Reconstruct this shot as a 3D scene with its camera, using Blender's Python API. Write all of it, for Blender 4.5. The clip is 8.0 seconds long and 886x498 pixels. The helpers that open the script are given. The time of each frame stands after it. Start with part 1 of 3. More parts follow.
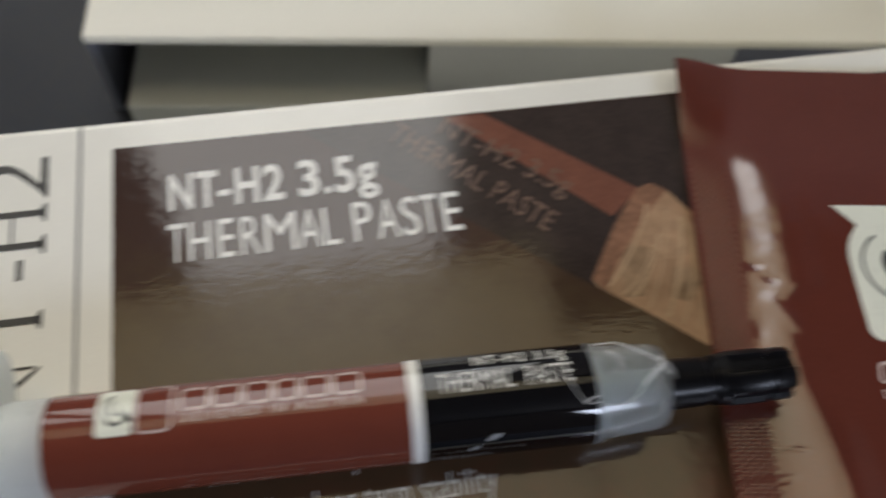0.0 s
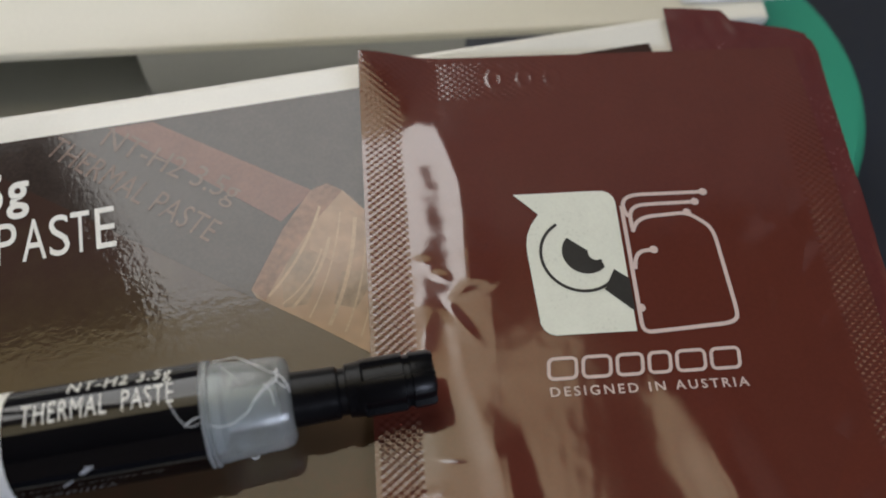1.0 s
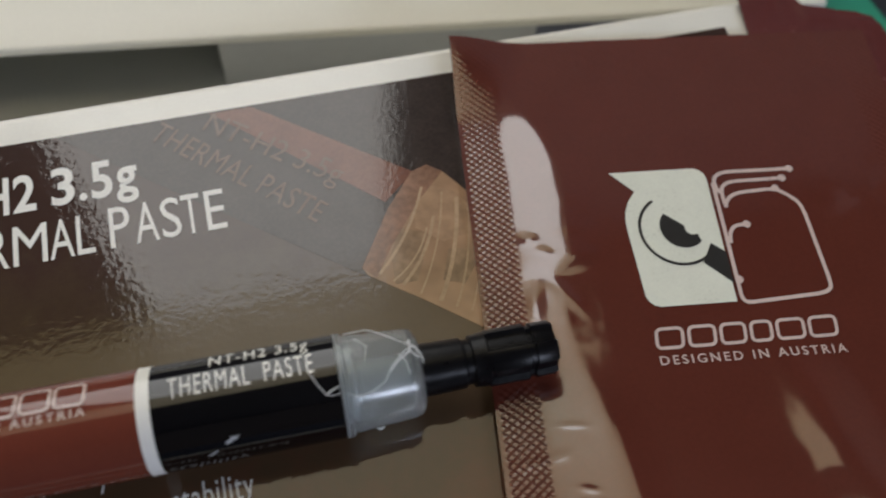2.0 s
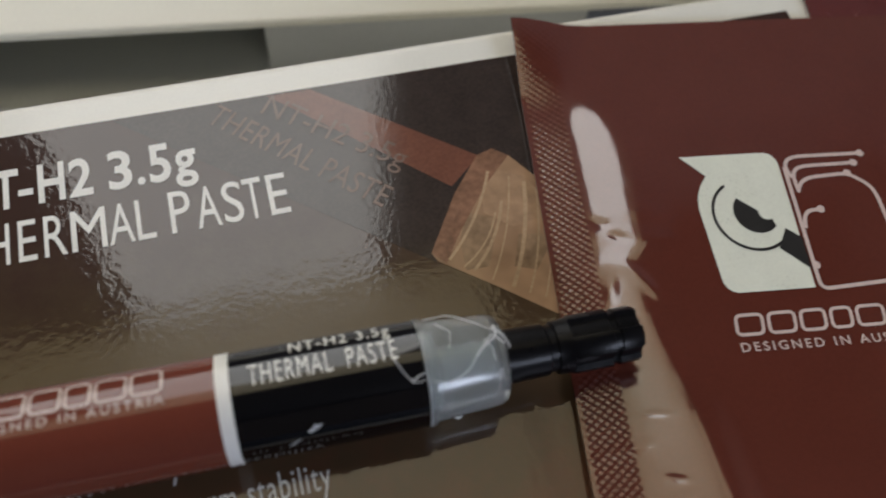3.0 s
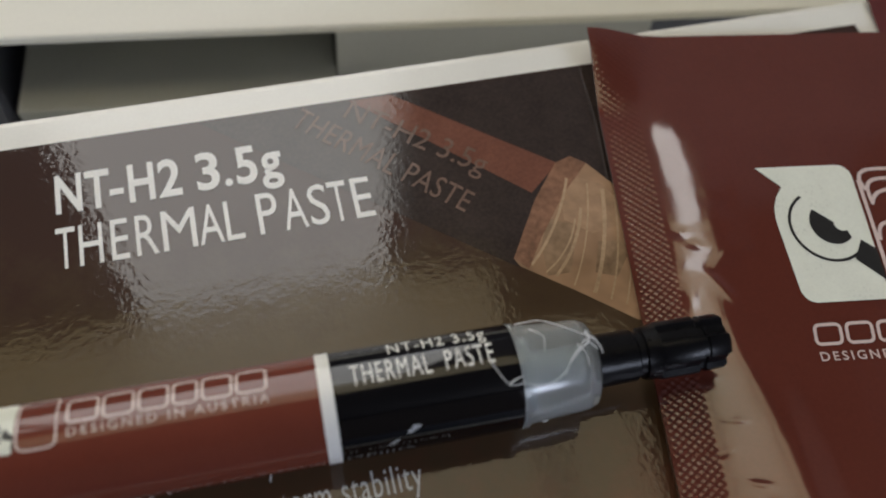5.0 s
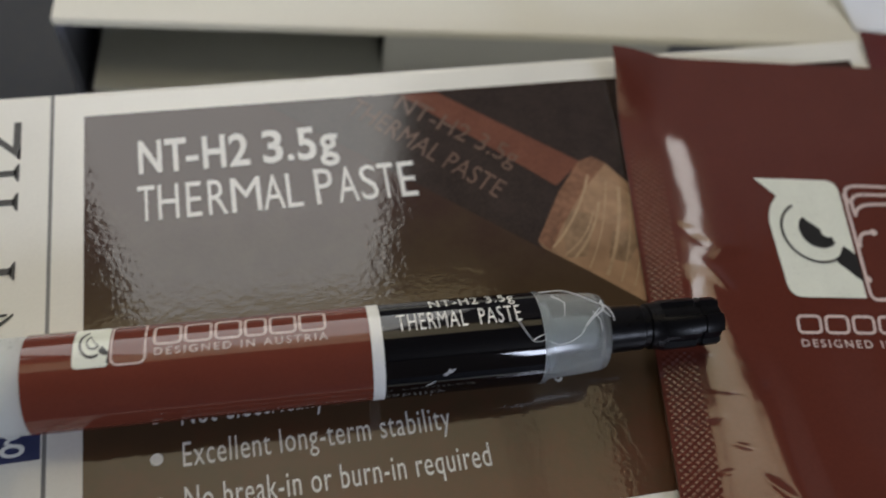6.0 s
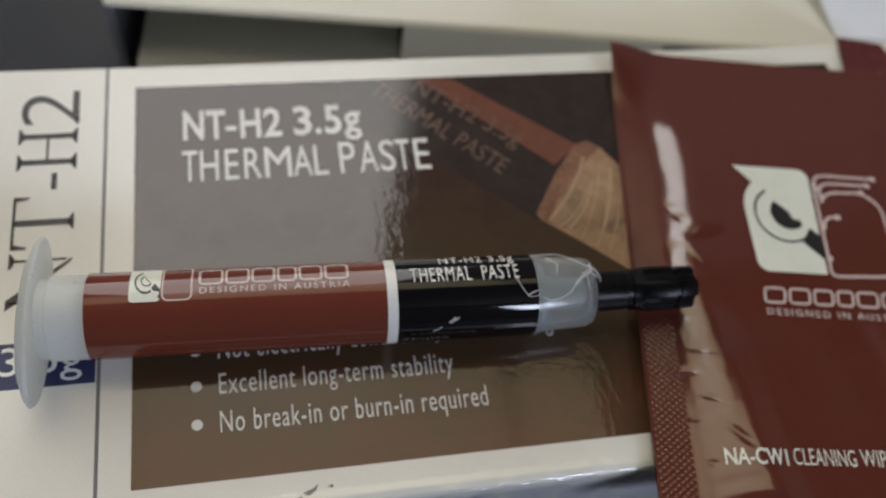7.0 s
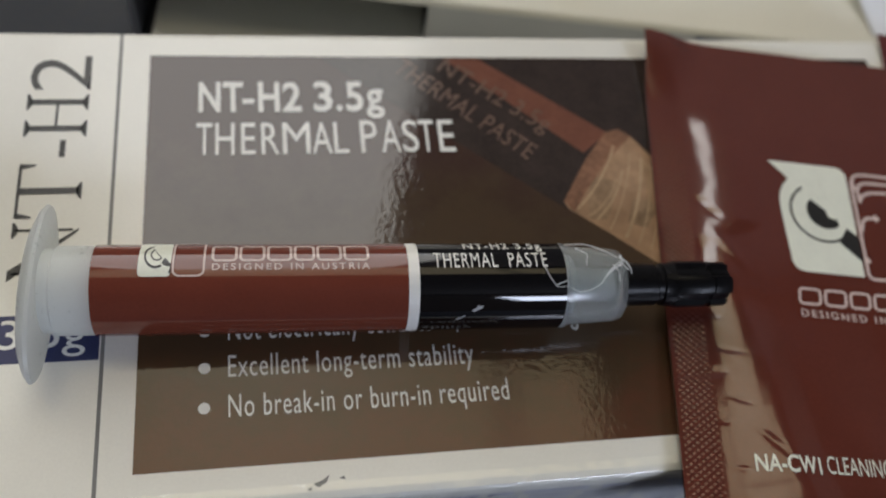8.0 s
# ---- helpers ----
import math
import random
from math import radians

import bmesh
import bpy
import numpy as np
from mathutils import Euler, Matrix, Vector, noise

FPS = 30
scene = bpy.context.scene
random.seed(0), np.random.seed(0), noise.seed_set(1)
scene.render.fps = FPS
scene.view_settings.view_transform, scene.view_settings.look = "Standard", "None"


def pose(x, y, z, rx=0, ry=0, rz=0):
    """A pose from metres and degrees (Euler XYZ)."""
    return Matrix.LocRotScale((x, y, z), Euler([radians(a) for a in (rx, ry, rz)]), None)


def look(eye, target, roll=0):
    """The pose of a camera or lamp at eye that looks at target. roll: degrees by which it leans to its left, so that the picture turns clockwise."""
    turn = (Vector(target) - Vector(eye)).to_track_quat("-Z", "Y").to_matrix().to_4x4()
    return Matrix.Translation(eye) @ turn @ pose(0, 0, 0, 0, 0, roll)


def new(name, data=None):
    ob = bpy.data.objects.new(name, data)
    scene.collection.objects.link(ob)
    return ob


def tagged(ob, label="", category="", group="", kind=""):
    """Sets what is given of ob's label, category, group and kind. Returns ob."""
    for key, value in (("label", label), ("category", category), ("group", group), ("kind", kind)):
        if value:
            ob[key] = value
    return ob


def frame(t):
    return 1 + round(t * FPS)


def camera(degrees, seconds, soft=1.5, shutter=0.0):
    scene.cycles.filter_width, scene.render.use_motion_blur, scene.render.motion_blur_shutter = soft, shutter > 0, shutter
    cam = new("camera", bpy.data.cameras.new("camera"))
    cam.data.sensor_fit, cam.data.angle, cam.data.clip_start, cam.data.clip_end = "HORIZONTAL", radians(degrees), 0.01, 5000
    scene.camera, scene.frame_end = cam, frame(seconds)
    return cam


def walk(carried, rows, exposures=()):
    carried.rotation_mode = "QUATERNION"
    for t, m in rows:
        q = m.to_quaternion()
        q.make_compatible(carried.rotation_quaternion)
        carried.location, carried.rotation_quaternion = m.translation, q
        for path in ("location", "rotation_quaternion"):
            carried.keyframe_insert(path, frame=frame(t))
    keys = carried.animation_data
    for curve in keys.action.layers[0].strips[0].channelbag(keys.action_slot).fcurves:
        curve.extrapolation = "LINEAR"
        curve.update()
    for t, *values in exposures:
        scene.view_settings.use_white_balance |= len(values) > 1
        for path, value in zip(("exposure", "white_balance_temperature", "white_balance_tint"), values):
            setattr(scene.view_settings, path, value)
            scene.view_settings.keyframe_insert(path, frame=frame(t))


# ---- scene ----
PATH = [
    (0, (0.02348, -0.06036, 0.08759), (0.03717, -0.00762, -0.01932), 6.33),
    (0.2, (0.03368, -0.06197, 0.08787), (0.04751, -0.00805, -0.01844), 5.24),
    (0.5, (0.04254, -0.06312, 0.08560), (0.05849, -0.00959, -0.02061), 6.13),
    (0.8, (0.05353, -0.06379, 0.08334), (0.07069, -0.01007, -0.02259), 6.10),
    (1, (0.05661, -0.06459, 0.08304), (0.07343, -0.01048, -0.02274), 4.98),
    (1.5, (0.05108, -0.06426, 0.08234), (0.06944, -0.01049, -0.02335), 5.78),
    (2, (0.04334, -0.06489, 0.08390), (0.06263, -0.01143, -0.02179), 6.46),
    (2.2, (0.04102, -0.06399, 0.08334), (0.06148, -0.01087, -0.02230), 7.43),
    (2.53, (0.03917, -0.06368, 0.08242), (0.05981, -0.01058, -0.02319), 7.61),
    (2.85, (0.03647, -0.06323, 0.08108), (0.05738, -0.01014, -0.02449), 7.87),
    (3.17, (0.03377, -0.06278, 0.07973), (0.05495, -0.00971, -0.02578), 8.12),
    (3.5, (0.03193, -0.06248, 0.07881), (0.05329, -0.00941, -0.02667), 8.30),
    (4, (0.03157, -0.06180, 0.07885), (0.05222, -0.00828, -0.02655), 7.55),
    (4.5, (0.02977, -0.05947, 0.07465), (0.05167, -0.00718, -0.03111), 9.09),
    (4.7, (0.02874, -0.05949, 0.07912), (0.04901, -0.00648, -0.02661), 7.41),
    (4.97, (0.02746, -0.06121, 0.08133), (0.04798, -0.00790, -0.02420), 8.36),
    (5.25, (0.02560, -0.06373, 0.08456), (0.04647, -0.00997, -0.02067), 9.75),
    (5.53, (0.02373, -0.06624, 0.08780), (0.04495, -0.01204, -0.01714), 11.15),
    (5.8, (0.02246, -0.06796, 0.09001), (0.04392, -0.01346, -0.01472), 12.10),
    (6, (0.01987, -0.07062, 0.08953), (0.04188, -0.01479, -0.01439), 12.78),
    (6.5, (0.01819, -0.07149, 0.09417), (0.03978, -0.01636, -0.01020), 13.82),
    (7, (0.01642, -0.07979, 0.09861), (0.03818, -0.02416, -0.00547), 14.72),
    (7.2, (0.01593, -0.07967, 0.09889), (0.03731, -0.02496, -0.00575), 15.45),
    (7.5, (0.01488, -0.08167, 0.09591), (0.03657, -0.02532, -0.00779), 15.93),
    (8, (0.01452, -0.07844, 0.09333), (0.03634, -0.02308, -0.01088), 17.01),
]
cam = camera(51.84, 8.0, soft=1.9, shutter=0.5)
EXPOSURES = [(0, -0.17), (0.5, -0.26), (1, -0.13), (1.5, -0.20), (2.2, -0.25), (3.5, -0.27), (4.5, -0.24), (5.8, -0.31), (6.5, -0.28), (7.5, -0.23), (8, -0.25)]
walk(cam, [(t, look(eye, target, roll)) for t, eye, target, roll in PATH], EXPOSURES)
cam.data.dof.use_dof = True
cam.data.dof.focus_distance = 0.091
cam.data.dof.aperture_fstop = 19.0

# ---- light ----
MM = 0.001
world = bpy.data.worlds.new("world")
scene.world = world
world.use_nodes = True
wn = world.node_tree.nodes
sky = wn.new("ShaderNodeTexSky")
sky.sky_type = "NISHITA"
sky.sun_disc = False
sky.sun_elevation = radians(35)
sky.sun_rotation = radians(140)
world.node_tree.links.new(sky.outputs["Color"], wn["Background"].inputs["Color"])
wn["Background"].inputs["Strength"].default_value = 0.1

WALL_Y = 0.78
WINDOWS = ((-0.92, -0.30, 0.25, 0.98), (-0.27, 0.24, 0.25, 1.646))
REAR_X0, REAR_X1, REAR_Z0, REAR_Z1, REAR_Y = 0.50, 1.15, 0.80, 1.35, -1.9
CEIL_Z, FLOOR_Z, DESK_Z = 1.65, -0.776, -0.026


def area_lamp(name, m, sx, sy, power, colour):
    d = bpy.data.lights.new(name, "AREA")
    d.shape, d.size, d.size_y, d.energy, d.color = "RECTANGLE", sx, sy, power, colour
    ob = new(name, d)
    ob.matrix_world = m
    return ob


for x0, x1, z0, z1 in WINDOWS:
    area_lamp("window_daylight", pose((x0 + x1) / 2, WALL_Y + 0.004, (z0 + z1) / 2, -90, 0, 0), x1 - x0 - 0.01, z1 - z0 - 0.004, 12.2 * (x1 - x0) * (z1 - z0), (0.965, 0.945, 0.905))
area_lamp("rear_window_daylight", pose((REAR_X0 + REAR_X1) / 2, REAR_Y - 0.05, (REAR_Z0 + REAR_Z1) / 2, 90, 0, 0), REAR_X1 - REAR_X0 - 0.02, REAR_Z1 - REAR_Z0 - 0.02, 33.0, (0.72, 0.80, 1.0))


# ---- materials ----
def ramp(nt, fac, stops):
    r = nt.nodes.new("ShaderNodeValToRGB")
    while len(r.color_ramp.elements) < len(stops):
        r.color_ramp.elements.new(0.5)
    for e, (p, c) in zip(r.color_ramp.elements, stops):
        e.position, e.color = p, (*c, 1)
    nt.links.new(fac, r.inputs[0])
    return r.outputs[0]


def texnoise(nt, scale, detail=4.0, rough=0.55, vec=None):
    n = nt.nodes.new("ShaderNodeTexNoise")
    n.inputs["Scale"].default_value, n.inputs["Detail"].default_value, n.inputs["Roughness"].default_value = scale, detail, rough
    if vec is None:
        vec = nt.nodes.new("ShaderNodeTexCoord").outputs["Object"]
    nt.links.new(vec, n.inputs["Vector"])
    return n.outputs["Fac"]


def bumped(nt, bsdf, heights, inp="Normal"):
    last = None
    for fac, strength, dist in heights:
        b = nt.nodes.new("ShaderNodeBump")
        b.inputs["Strength"].default_value, b.inputs["Distance"].default_value = strength, dist
        nt.links.new(fac, b.inputs["Height"])
        if last is not None:
            nt.links.new(last, b.inputs["Normal"])
        last = b.outputs[0]
    nt.links.new(last, bsdf.inputs[inp])
    return last


def material(name, colour, rough=0.5, vary=0.12, scale=400.0, fine=4000.0, bump=0.0, bump_scale=2500.0, metal=0.0, ior=1.5, coat=0.0, coat_rough=0.05, transmission=0.0, sss=0.0, coat_ior=1.5):
    m = bpy.data.materials.new(name)
    m.use_nodes = True
    nt = m.node_tree
    b = nt.nodes["Principled BSDF"]
    b.inputs["Metallic"].default_value, b.inputs["IOR"].default_value = metal, ior
    b.inputs["Coat Weight"].default_value, b.inputs["Coat Roughness"].default_value = coat, coat_rough
    b.inputs["Transmission Weight"].default_value = transmission
    b.inputs["Coat IOR"].default_value = coat_ior
    if sss:
        b.inputs["Subsurface Weight"].default_value = sss
        b.inputs["Subsurface Radius"].default_value = (0.002, 0.002, 0.002)
        b.inputs["Subsurface Scale"].default_value = 1.0
    mix = nt.nodes.new("ShaderNodeMath")
    mix.operation = "ADD"
    nt.links.new(texnoise(nt, scale), mix.inputs[0])
    nt.links.new(texnoise(nt, fine, 2.0), mix.inputs[1])
    lo, hi = [max(0.0, c * (1 - vary)) for c in colour], [min(1.0, c * (1 + vary)) for c in colour]
    half = nt.nodes.new("ShaderNodeMath")
    half.operation = "MULTIPLY"
    half.inputs[1].default_value = 0.5
    nt.links.new(mix.outputs[0], half.inputs[0])
    nt.links.new(ramp(nt, half.outputs[0], [(0.35, lo), (0.65, hi)]), b.inputs["Base Color"])
    rr = nt.nodes.new("ShaderNodeMapRange")
    rr.inputs["From Min"].default_value, rr.inputs["From Max"].default_value = 0.3, 0.7
    rr.inputs["To Min"].default_value, rr.inputs["To Max"].default_value = rough * 0.85, min(1.0, rough * 1.15)
    nt.links.new(half.outputs[0], rr.inputs["Value"])
    nt.links.new(rr.outputs[0], b.inputs["Roughness"])
    if bump:
        n = bumped(nt, b, [(texnoise(nt, bump_scale, 3.0), bump, 0.0001)])
        nt.links.new(n, b.inputs["Coat Normal"])
    return m


M_WHITE_CARD = material("white_printed_card", (0.78, 0.77, 0.70), 0.35, 0.03, 120, 3000, 0.05, 1500, coat=0.6, coat_rough=0.12)
M_FOLD_SHADE_SCUFF = material("fold_shade_scuff_grey", (0.20, 0.20, 0.19), 0.6, 0.1)
M_INK_WHITE = material("white_ink", (0.80, 0.80, 0.76), 0.3, 0.04, 300, 3000, 0.05)
M_INK_BLACK = material("black_ink", (0.02, 0.02, 0.02), 0.35, 0.2)
M_INK_GREY = material("grey_ink", (0.46, 0.47, 0.55), 0.3, 0.2, 200, 2500)
M_INK_BLUE = material("navy_ink", (0.022, 0.03, 0.10), 0.35, 0.15)
M_INK_YELLOW = material("ochre_ink", (0.50, 0.34, 0.08), 0.35, 0.1)
M_LABEL_BROWN = material("glossy_brown_label", (0.155, 0.038, 0.023), 0.5, 0.06, 200, 3000, 0.03, 500, ior=1.05, coat=1.0, coat_rough=0.03, coat_ior=1.5)
M_LABEL_BLACK = material("glossy_black_label", (0.003, 0.003, 0.004), 0.5, 0.15, 200, 3000, 0.03, 500, ior=1.02, coat=1.0, coat_rough=0.03, coat_ior=1.5)
M_BLACK_PLASTIC = material("black_moulded_plastic", (0.004, 0.004, 0.005), 0.3, 0.2, 500, 4000, 0.3, 900, ior=1.25)
M_CLEAR_PP = material("translucent_polypropylene", (0.88, 0.90, 0.89), 0.3, 0.03, 300, 2500, transmission=0.3)

M_CAP_PP = material("frosted_cap_plastic", (0.88, 0.93, 0.94), 0.2, 0.05, 350, 2500, 0.6, 330, transmission=0.93)


def lit_from_behind(m, share):
    """Lets a thin milky plastic pass diffuse light."""
    nt = m.node_tree
    mix, thin = nt.nodes.new("ShaderNodeMixShader"), nt.nodes.new("ShaderNodeBsdfTranslucent")
    mix.inputs[0].default_value = share
    thin.inputs["Color"].default_value = (0.90, 0.92, 0.91, 1)
    nt.links.new(nt.nodes["Principled BSDF"].outputs[0], mix.inputs[1])
    nt.links.new(thin.outputs[0], mix.inputs[2])
    nt.links.new(mix.outputs[0], nt.nodes["Material Output"].inputs["Surface"])


lit_from_behind(M_CLEAR_PP, 0.6)
lit_from_behind(M_CAP_PP, 0.13)
M_PLUNGER = material("white_plunger_plastic", (0.78, 0.79, 0.76), 0.35, 0.04)
M_NOZZLE = material("milky_nozzle_plastic", (0.42, 0.45, 0.45), 0.4, 0.2, 300, 2500)
M_FILM = material("white_plastic_film", (0.80, 0.82, 0.84), 0.3, 0.05, 300, 2500, 0.1, transmission=0.45)
M_CARTON = material("cream_white_carton", (0.78, 0.76, 0.66), 0.5, 0.03, 40, 2000, 0.08, 1200)
# Two greys that hold the shade on the white carton's upright panels.
M_CARTON_SHADED = material("shaded_carton_grey", (0.50, 0.51, 0.50), 0.5, 0.05, 60, 2000, 0.08, 1200)
M_CARTON_DEEP_SHADE = material("deep_shade_carton_slate", (0.13, 0.14, 0.18), 0.5, 0.08, 60, 2000)
# Near black that puts the recess's shade into the carton's inside.
M_RECESS_SHADE = material("recess_shade_black", (0.02, 0.021, 0.028), 0.6, 0.15)
M_TRAY = material("cream_tray_card", (0.44, 0.46, 0.44), 0.55, 0.05, 60, 2000, 0.06, 1200)
M_BRIGHT_PATCH = material("bright_patch_white", (0.88, 0.90, 0.92), 0.5, 0.02, 60, 2000)
M_GREEN = material("green_plastic", (0.03, 0.30, 0.19), 0.4, 0.06, 60, 2000, 0.05)
M_DESK = material("dark_desk_laminate", (0.009, 0.013, 0.024), 0.7, 0.25, 30, 900, 0.1, 900)
M_WALL = material("painted_wall", (0.27, 0.235, 0.22), 0.8, 0.06, 3, 60, 0.1, 120)
# Ceiling colour kept very dark, standing for its unlit stretch in reflections.
M_CEIL = material("ceiling_unlit_tone", (0.09, 0.08, 0.068), 0.8, 0.04, 3, 60, 0.1, 120)
M_FLOOR = material("wooden_floor", (0.20, 0.13, 0.08), 0.5, 0.2, 6, 80)
M_FRAME = material("white_window_paint", (0.75, 0.75, 0.73), 0.4, 0.04, 10, 200)
M_STEEL = material("added_panel_rim", (0.6, 0.6, 0.58), 0.4, 0.05, 10, 200)


def glass():
    m = bpy.data.materials.new("window_glass")
    m.use_nodes = True
    b = m.node_tree.nodes["Principled BSDF"]
    b.inputs["Transmission Weight"].default_value, b.inputs["Roughness"].default_value, b.inputs["IOR"].default_value = 1.0, 0.0, 1.45
    return m


M_GLASS = glass()


def clear_film():
    """Thin clear film: a gloss over what lies beneath."""
    m = bpy.data.materials.new("clear_shrink_film")
    m.use_nodes = True
    nt = m.node_tree
    nt.nodes.remove(nt.nodes["Principled BSDF"])
    mix, clear, gloss, fres = [nt.nodes.new("ShaderNode" + k) for k in ("MixShader", "BsdfTransparent", "BsdfGlossy", "Fresnel")]
    fres.inputs["IOR"].default_value = 1.6
    gloss.inputs["Roughness"].default_value = 0.06
    b = nt.nodes.new("ShaderNodeBump")
    b.inputs["Strength"].default_value, b.inputs["Distance"].default_value = 0.5, 0.0001
    nt.links.new(texnoise(nt, 900, 3.0), b.inputs["Height"])
    nt.links.new(b.outputs[0], gloss.inputs["Normal"])
    nt.links.new(fres.outputs[0], mix.inputs[0])
    nt.links.new(clear.outputs[0], mix.inputs[1])
    nt.links.new(gloss.outputs[0], mix.inputs[2])
    nt.links.new(mix.outputs[0], nt.nodes["Material Output"].inputs["Surface"])
    return m


M_CLEAR_FILM = clear_film()


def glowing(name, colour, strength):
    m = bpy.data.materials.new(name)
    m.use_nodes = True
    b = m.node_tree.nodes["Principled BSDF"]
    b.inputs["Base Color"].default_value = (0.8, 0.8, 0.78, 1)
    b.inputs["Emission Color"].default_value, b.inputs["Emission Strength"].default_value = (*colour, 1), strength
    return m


# Glow of the added overhead panels, which stand for a warm bright ceiling.
M_ADDED_GLOW = glowing("added_warm_glow", (0.97, 0.76, 0.36), 1.02)


def printed_panel():
    """Glossy laminated print: dark umber at the top, olive brown lower down, with cloudy mottling."""
    m = bpy.data.materials.new("glossy_umber_print")
    m.use_nodes = True
    nt = m.node_tree
    b = nt.nodes["Principled BSDF"]
    co = nt.nodes.new("ShaderNodeTexCoord").outputs["Object"]
    sep = nt.nodes.new("ShaderNodeSeparateXYZ")
    nt.links.new(co, sep.inputs[0])
    mr = nt.nodes.new("ShaderNodeMapRange")
    mr.inputs["From Min"].default_value, mr.inputs["From Max"].default_value = -0.053, 0.0
    nt.links.new(sep.outputs["Y"], mr.inputs["Value"])
    ad = nt.nodes.new("ShaderNodeMath")
    ad.operation = "MULTIPLY_ADD"
    ad.inputs[1].default_value, ad.inputs[2].default_value = 0.9, -0.45
    nt.links.new(texnoise(nt, 110, 9.0, 0.76), ad.inputs[0])
    ad2 = nt.nodes.new("ShaderNodeMath")
    nt.links.new(mr.outputs[0], ad2.inputs[0])
    nt.links.new(ad.outputs[0], ad2.inputs[1])
    col = ramp(nt, ad2.outputs[0], [(0.0, (0.105, 0.046, 0.026)), (0.22, (0.078, 0.048, 0.026)), (0.5, (0.066, 0.043, 0.025)), (0.75, (0.048, 0.025, 0.019)), (1.0, (0.046, 0.025, 0.020))])
    nt.links.new(col, b.inputs["Base Color"])
    b.inputs["Roughness"].default_value, b.inputs["IOR"].default_value = 0.05, 1.54
    n = bumped(nt, b, [(texnoise(nt, 1500, 1.5), 0.115, 0.0001), (texnoise(nt, 300, 3.0), 0.11, 0.0002)])
    return m


M_PRINT = printed_panel()
M_PRINT_STEM = material("printed_russet", (0.165, 0.066, 0.042), 0.07, 0.15, 250, 2500, 0.09, 1700, ior=1.54)
M_PRINT_DARK = material("printed_dark_umber", (0.036, 0.026, 0.022), 0.07, 0.25, 250, 2500, 0.09, 1700, ior=1.54)
M_PRINT_TAN = material("printed_tan", (0.33, 0.205, 0.120), 0.07, 0.30, 90, 260, 0.09, 1700, ior=1.54)
M_PRINT_LIGHT = material("printed_pale_tan", (0.42, 0.29, 0.175), 0.14, 0.2, 250, 2500, 0.05, 1500, ior=1.54)
M_PRINT_STEM2 = material("printed_warm_russet", (0.23, 0.120, 0.072), 0.14, 0.3, 200, 1500, 0.05, 1500, ior=1.54)
M_PRINT_MOSS = material("printed_mossy_brown", (0.235, 0.155, 0.092), 0.07, 0.35, 160, 900, 0.09, 1700, ior=1.54)
M_PRINT_FACET = material("printed_sand", (0.36, 0.230, 0.137), 0.07, 0.3, 120, 500, 0.09, 1700, ior=1.54)
M_PRINT_GHOST = material("printed_dull_tan", (0.165, 0.105, 0.078), 0.14, 0.2, 250, 2500, 0.05, 1500, ior=1.54)
M_FOIL = material("brown_foil_laminate", (0.110, 0.0275, 0.0178), 0.10, 0.06, 150, 2500, 0.06, 500, ior=1.9)
M_FOIL_OLD = material("dark_brown_foil_laminate", (0.105, 0.022, 0.020), 0.25, 0.08, 150, 2500, 0.05, 900, ior=1.7)
M_CREAM = material("cream_ink", (0.74, 0.76, 0.66), 0.3, 0.04, 300, 3000, 0.05)
M_PINK_INK = material("pale_pink_ink", (0.62, 0.50, 0.46), 0.3, 0.05, 300, 3000, 0.05)


# ---- mesh helpers (millimetres) ----
def thing(name, label, category, at=(0, 0, 0), group="", kind=""):
    ob = new(name)
    ob.location = [c * MM for c in at]
    return tagged(ob, label, category, group, kind)


def finish(name, bm, mat, parent=None, label="", smooth=False):
    """Links a bmesh, given in world millimetres, as one mesh object under parent."""
    me = bpy.data.meshes.new(name)
    off = Vector(parent.get("base", (0, 0, 0))) if parent is not None else Vector((0, 0, 0))
    for v in bm.verts:
        v.co = v.co * MM - off
    bmesh.ops.recalc_face_normals(bm, faces=bm.faces)
    bm.to_mesh(me)
    bm.free()
    if smooth:
        for p in me.polygons:
            p.use_smooth = True
        me.set_sharp_from_angle(angle=radians(38))
    me.materials.append(mat)
    ob = new(name, me)
    if parent is not None:
        ob.parent = parent
    if label:
        ob["label"] = label
    return ob


part = finish


def box(x0, x1, y0, y1, z0, z1, bevel=0.0, turn=None):
    bm = bmesh.new()
    bmesh.ops.create_cube(bm, size=1)
    for v in bm.verts:
        v.co = Vector(((x0 + x1) / 2 + v.co.x * (x1 - x0), (y0 + y1) / 2 + v.co.y * (y1 - y0), (z0 + z1) / 2 + v.co.z * (z1 - z0)))
    if bevel:
        bmesh.ops.bevel(bm, geom=bm.edges[:], offset=bevel, segments=2, profile=0.6, affect="EDGES")
    if turn is not None:
        bmesh.ops.transform(bm, matrix=turn, verts=bm.verts)
    return bm


def plate(outline, z0, z1):
    """A flat plate with the given outline."""
    bm = bmesh.new()
    vs = [bm.verts.new((x, y, z1)) for x, y in outline]
    f = bm.faces.new(vs)
    bmesh.ops.triangulate(bm, faces=[f])
    ret = bmesh.ops.extrude_face_region(bm, geom=bm.faces[:])
    for g in ret["geom"]:
        if isinstance(g, bmesh.types.BMVert):
            g.co.z = z0
    return bm


